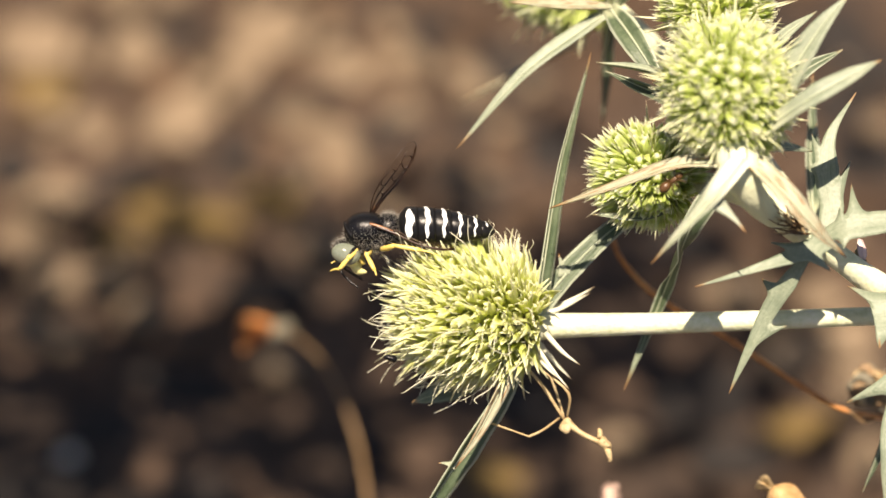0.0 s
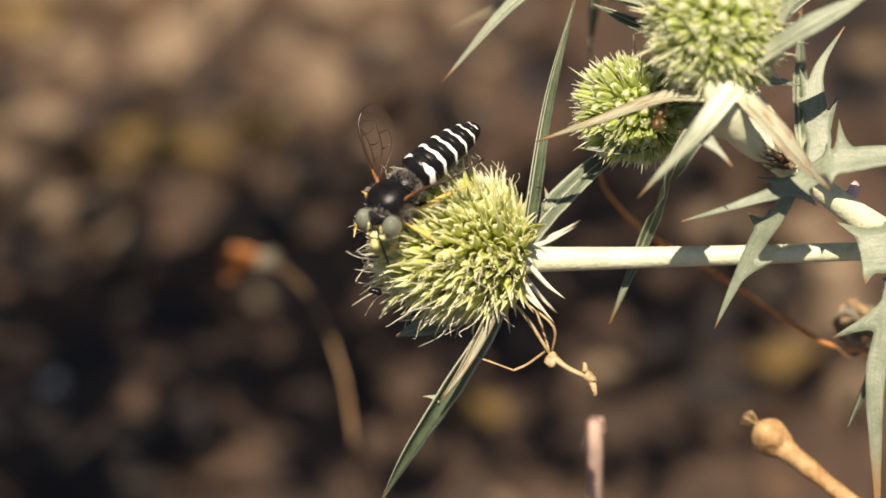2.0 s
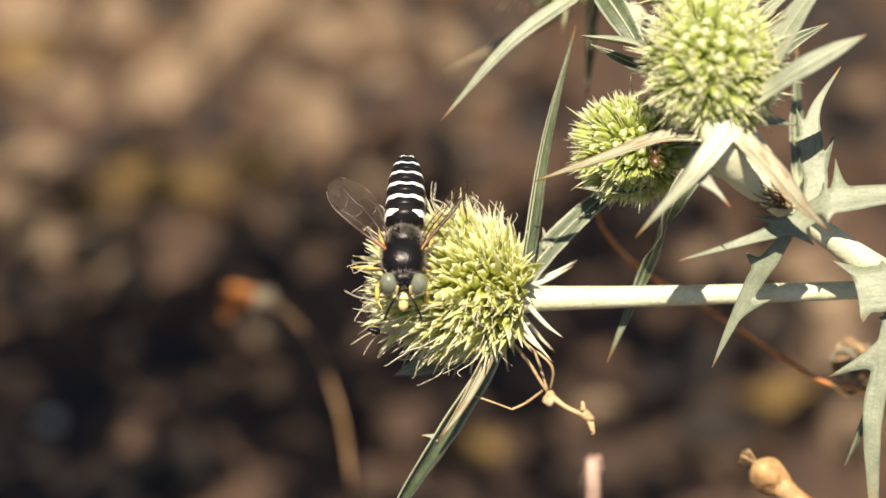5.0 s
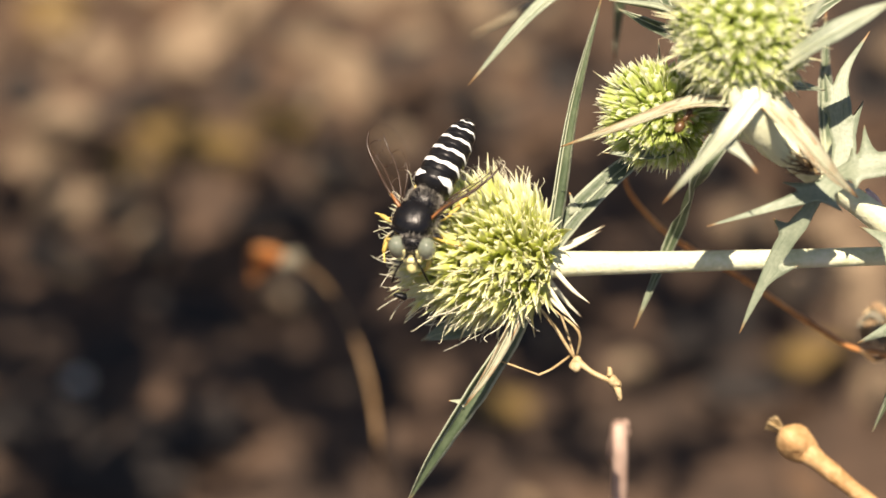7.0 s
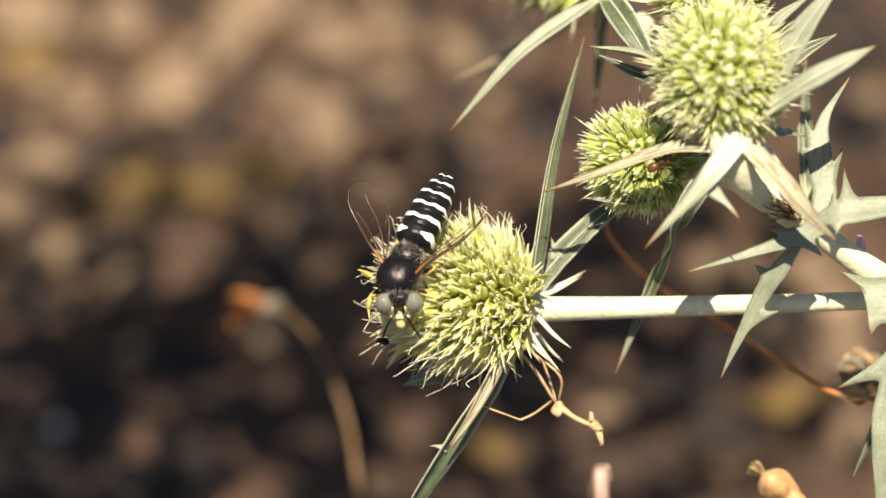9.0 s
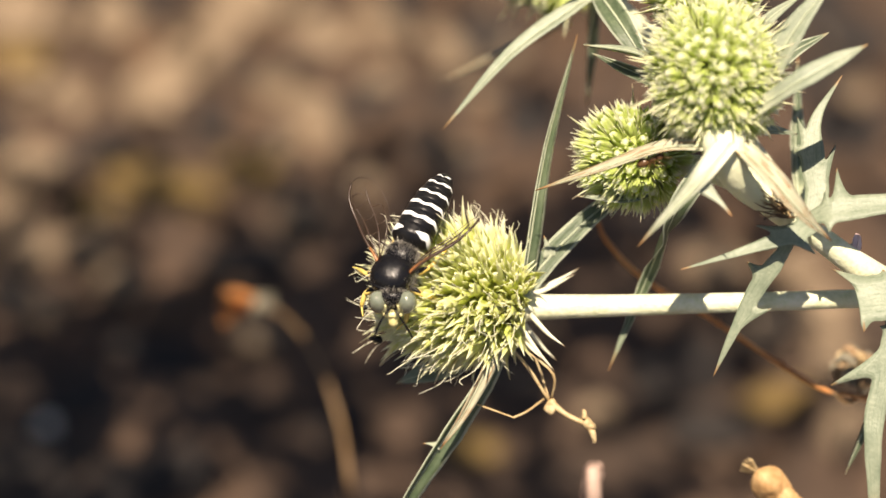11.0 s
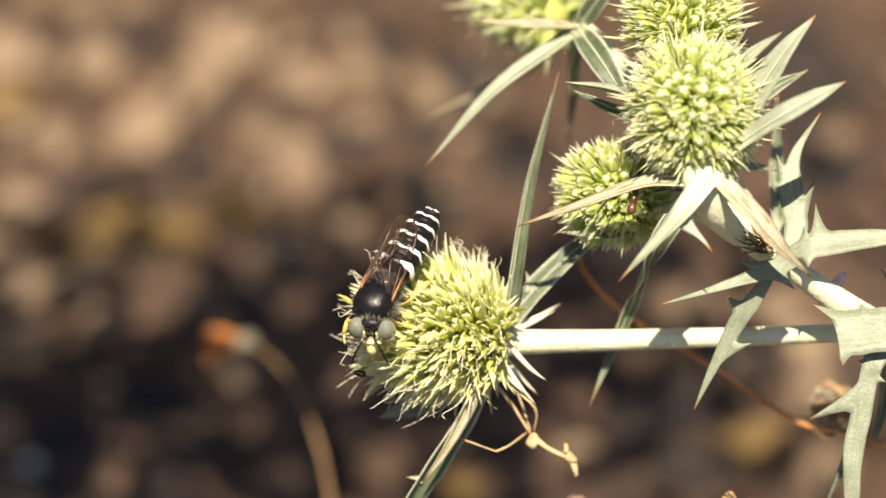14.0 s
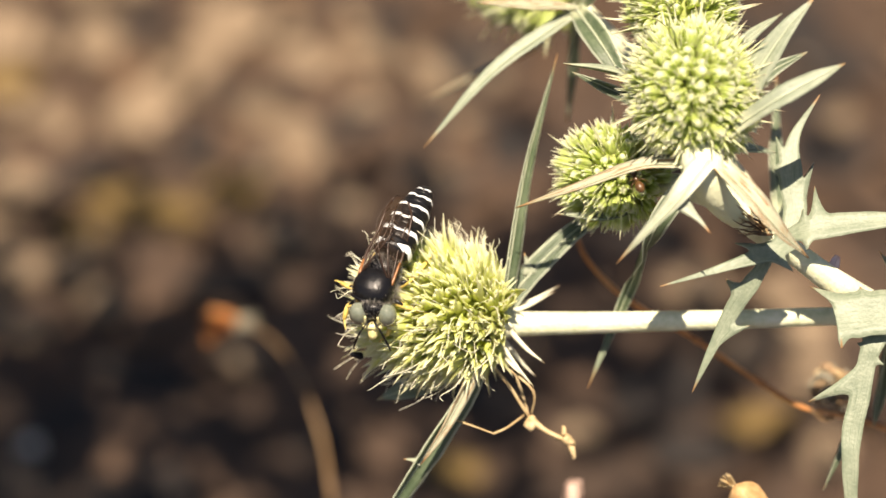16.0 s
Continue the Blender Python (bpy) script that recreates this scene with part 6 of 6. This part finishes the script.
    # a small bee darts through three times
    walk(bee, [
        (0.0, wasp_at(300, 1500, 20, (-0.3, 0.9, 0), (0.3, 0.3, 0.9))),
        (1.4, wasp_at(430, 1200, 18, (0.5, -0.8, 0), (0.3, 0.3, 0.9))),
        (1.5, wasp_at(500, 1030, 18, (0.5, -0.8, 0), (0.3, 0.3, 0.9))),
        (1.6, wasp_at(610, 705, 14, (0.45, -0.85, 0), (0.3, 0.3, 0.9))),
        (1.7, wasp_at(350, 1080, 20, (0.5, -0.85, 0), (0.3, 0.3, 0.9))),
        (2.2, wasp_at(-200, 900, 22, (0.4, -0.2, 0.8), (0.3, 0.8, 0.3))),
        (2.7, wasp_at(-150, 420, 22, (0.2, 0.9, 0.3), (0.3, 0.3, 0.9))),
        (2.9, wasp_at(120, 460, 22, (0.25, 0.95, 0), (-0.2, 0.3, 0.9))),
        (3.0, wasp_at(406, 516, 20, (0.28, 0.95, 0), (-0.2, 0.3, 0.9))),
        (3.1, wasp_at(100, 330, 22, (0.3, 0.95, 0), (-0.2, 0.3, 0.9))),
        (3.3, wasp_at(-250, 150, 22, (0.5, 0.8, 0), (-0.2, 0.3, 0.9))),
        (14.2, wasp_at(-260, -50, 16, (0.7, -0.6, 0.2), (0.2, 0.5, 0.8))),
        (14.3, wasp_at(-150, 40, 16, (0.7, -0.6, 0.2), (0.2, 0.5, 0.8))),
        (14.4, wasp_at(262, 216, 12, (0.75, -0.6, 0.1), (0.2, 0.5, 0.8))),
        (14.5, wasp_at(-120, -120, 16, (0.75, -0.6, 0.1), (0.2, 0.5, 0.8))),
        (16.0, wasp_at(-700, -900, 16, (0.75, -0.6, 0.1), (0.2, 0.5, 0.8))),
    ])

    # the fly on the stem and the ant on the small head
    stem = V(1600, 556) - V(1500, 482)
    out = D(0.1, 0.75, 0.65)

    def on_stem(x, y, turn):
        m = frame_of(stem, out, V(x, y, -6.0))
        return m @ pose(0, 0, 0, 0, 0, turn)

    walk(fly, [(0.0, on_stem(1521, 460, -60)), (1.5, on_stem(1524, 466, -85)), (3.2, on_stem(1522, 470, -75)), (5.5, on_stem(1508, 478, 5)), (7.0, on_stem(1530, 476, -20)), (8.5, on_stem(1532, 480, -55)),
               (11.0, on_stem(1536, 478, -75)), (12.5, on_stem(1536, 478, -80)), (14.5, on_stem(1541, 476, -95)), (16.0, on_stem(1534, 482, -85))])

    def on_head(x, y, turn):
        return frame_of(D(0.6, 0.5, 0.1), D(-0.1, 0.5, 0.85), V(x, y, -13.5)) @ pose(0, 0, 0, 0, 0, turn)

    walk(ant, [(0.0, on_head(1190, 322, 0)), (1.5, on_head(1191, 323, 30)), (3.2, on_head(1190, 322, 45)), (5.5, on_head(1187, 320, 60)), (7.0, on_head(1191, 320, 20)), (8.5, on_head(1184, 316, 0)),
               (11.0, on_head(1178, 314, -20)), (12.5, on_head(1174, 320, 20)), (14.5, on_head(1183, 322, 50)), (16.0, on_head(1188, 318, 80))])


motions()
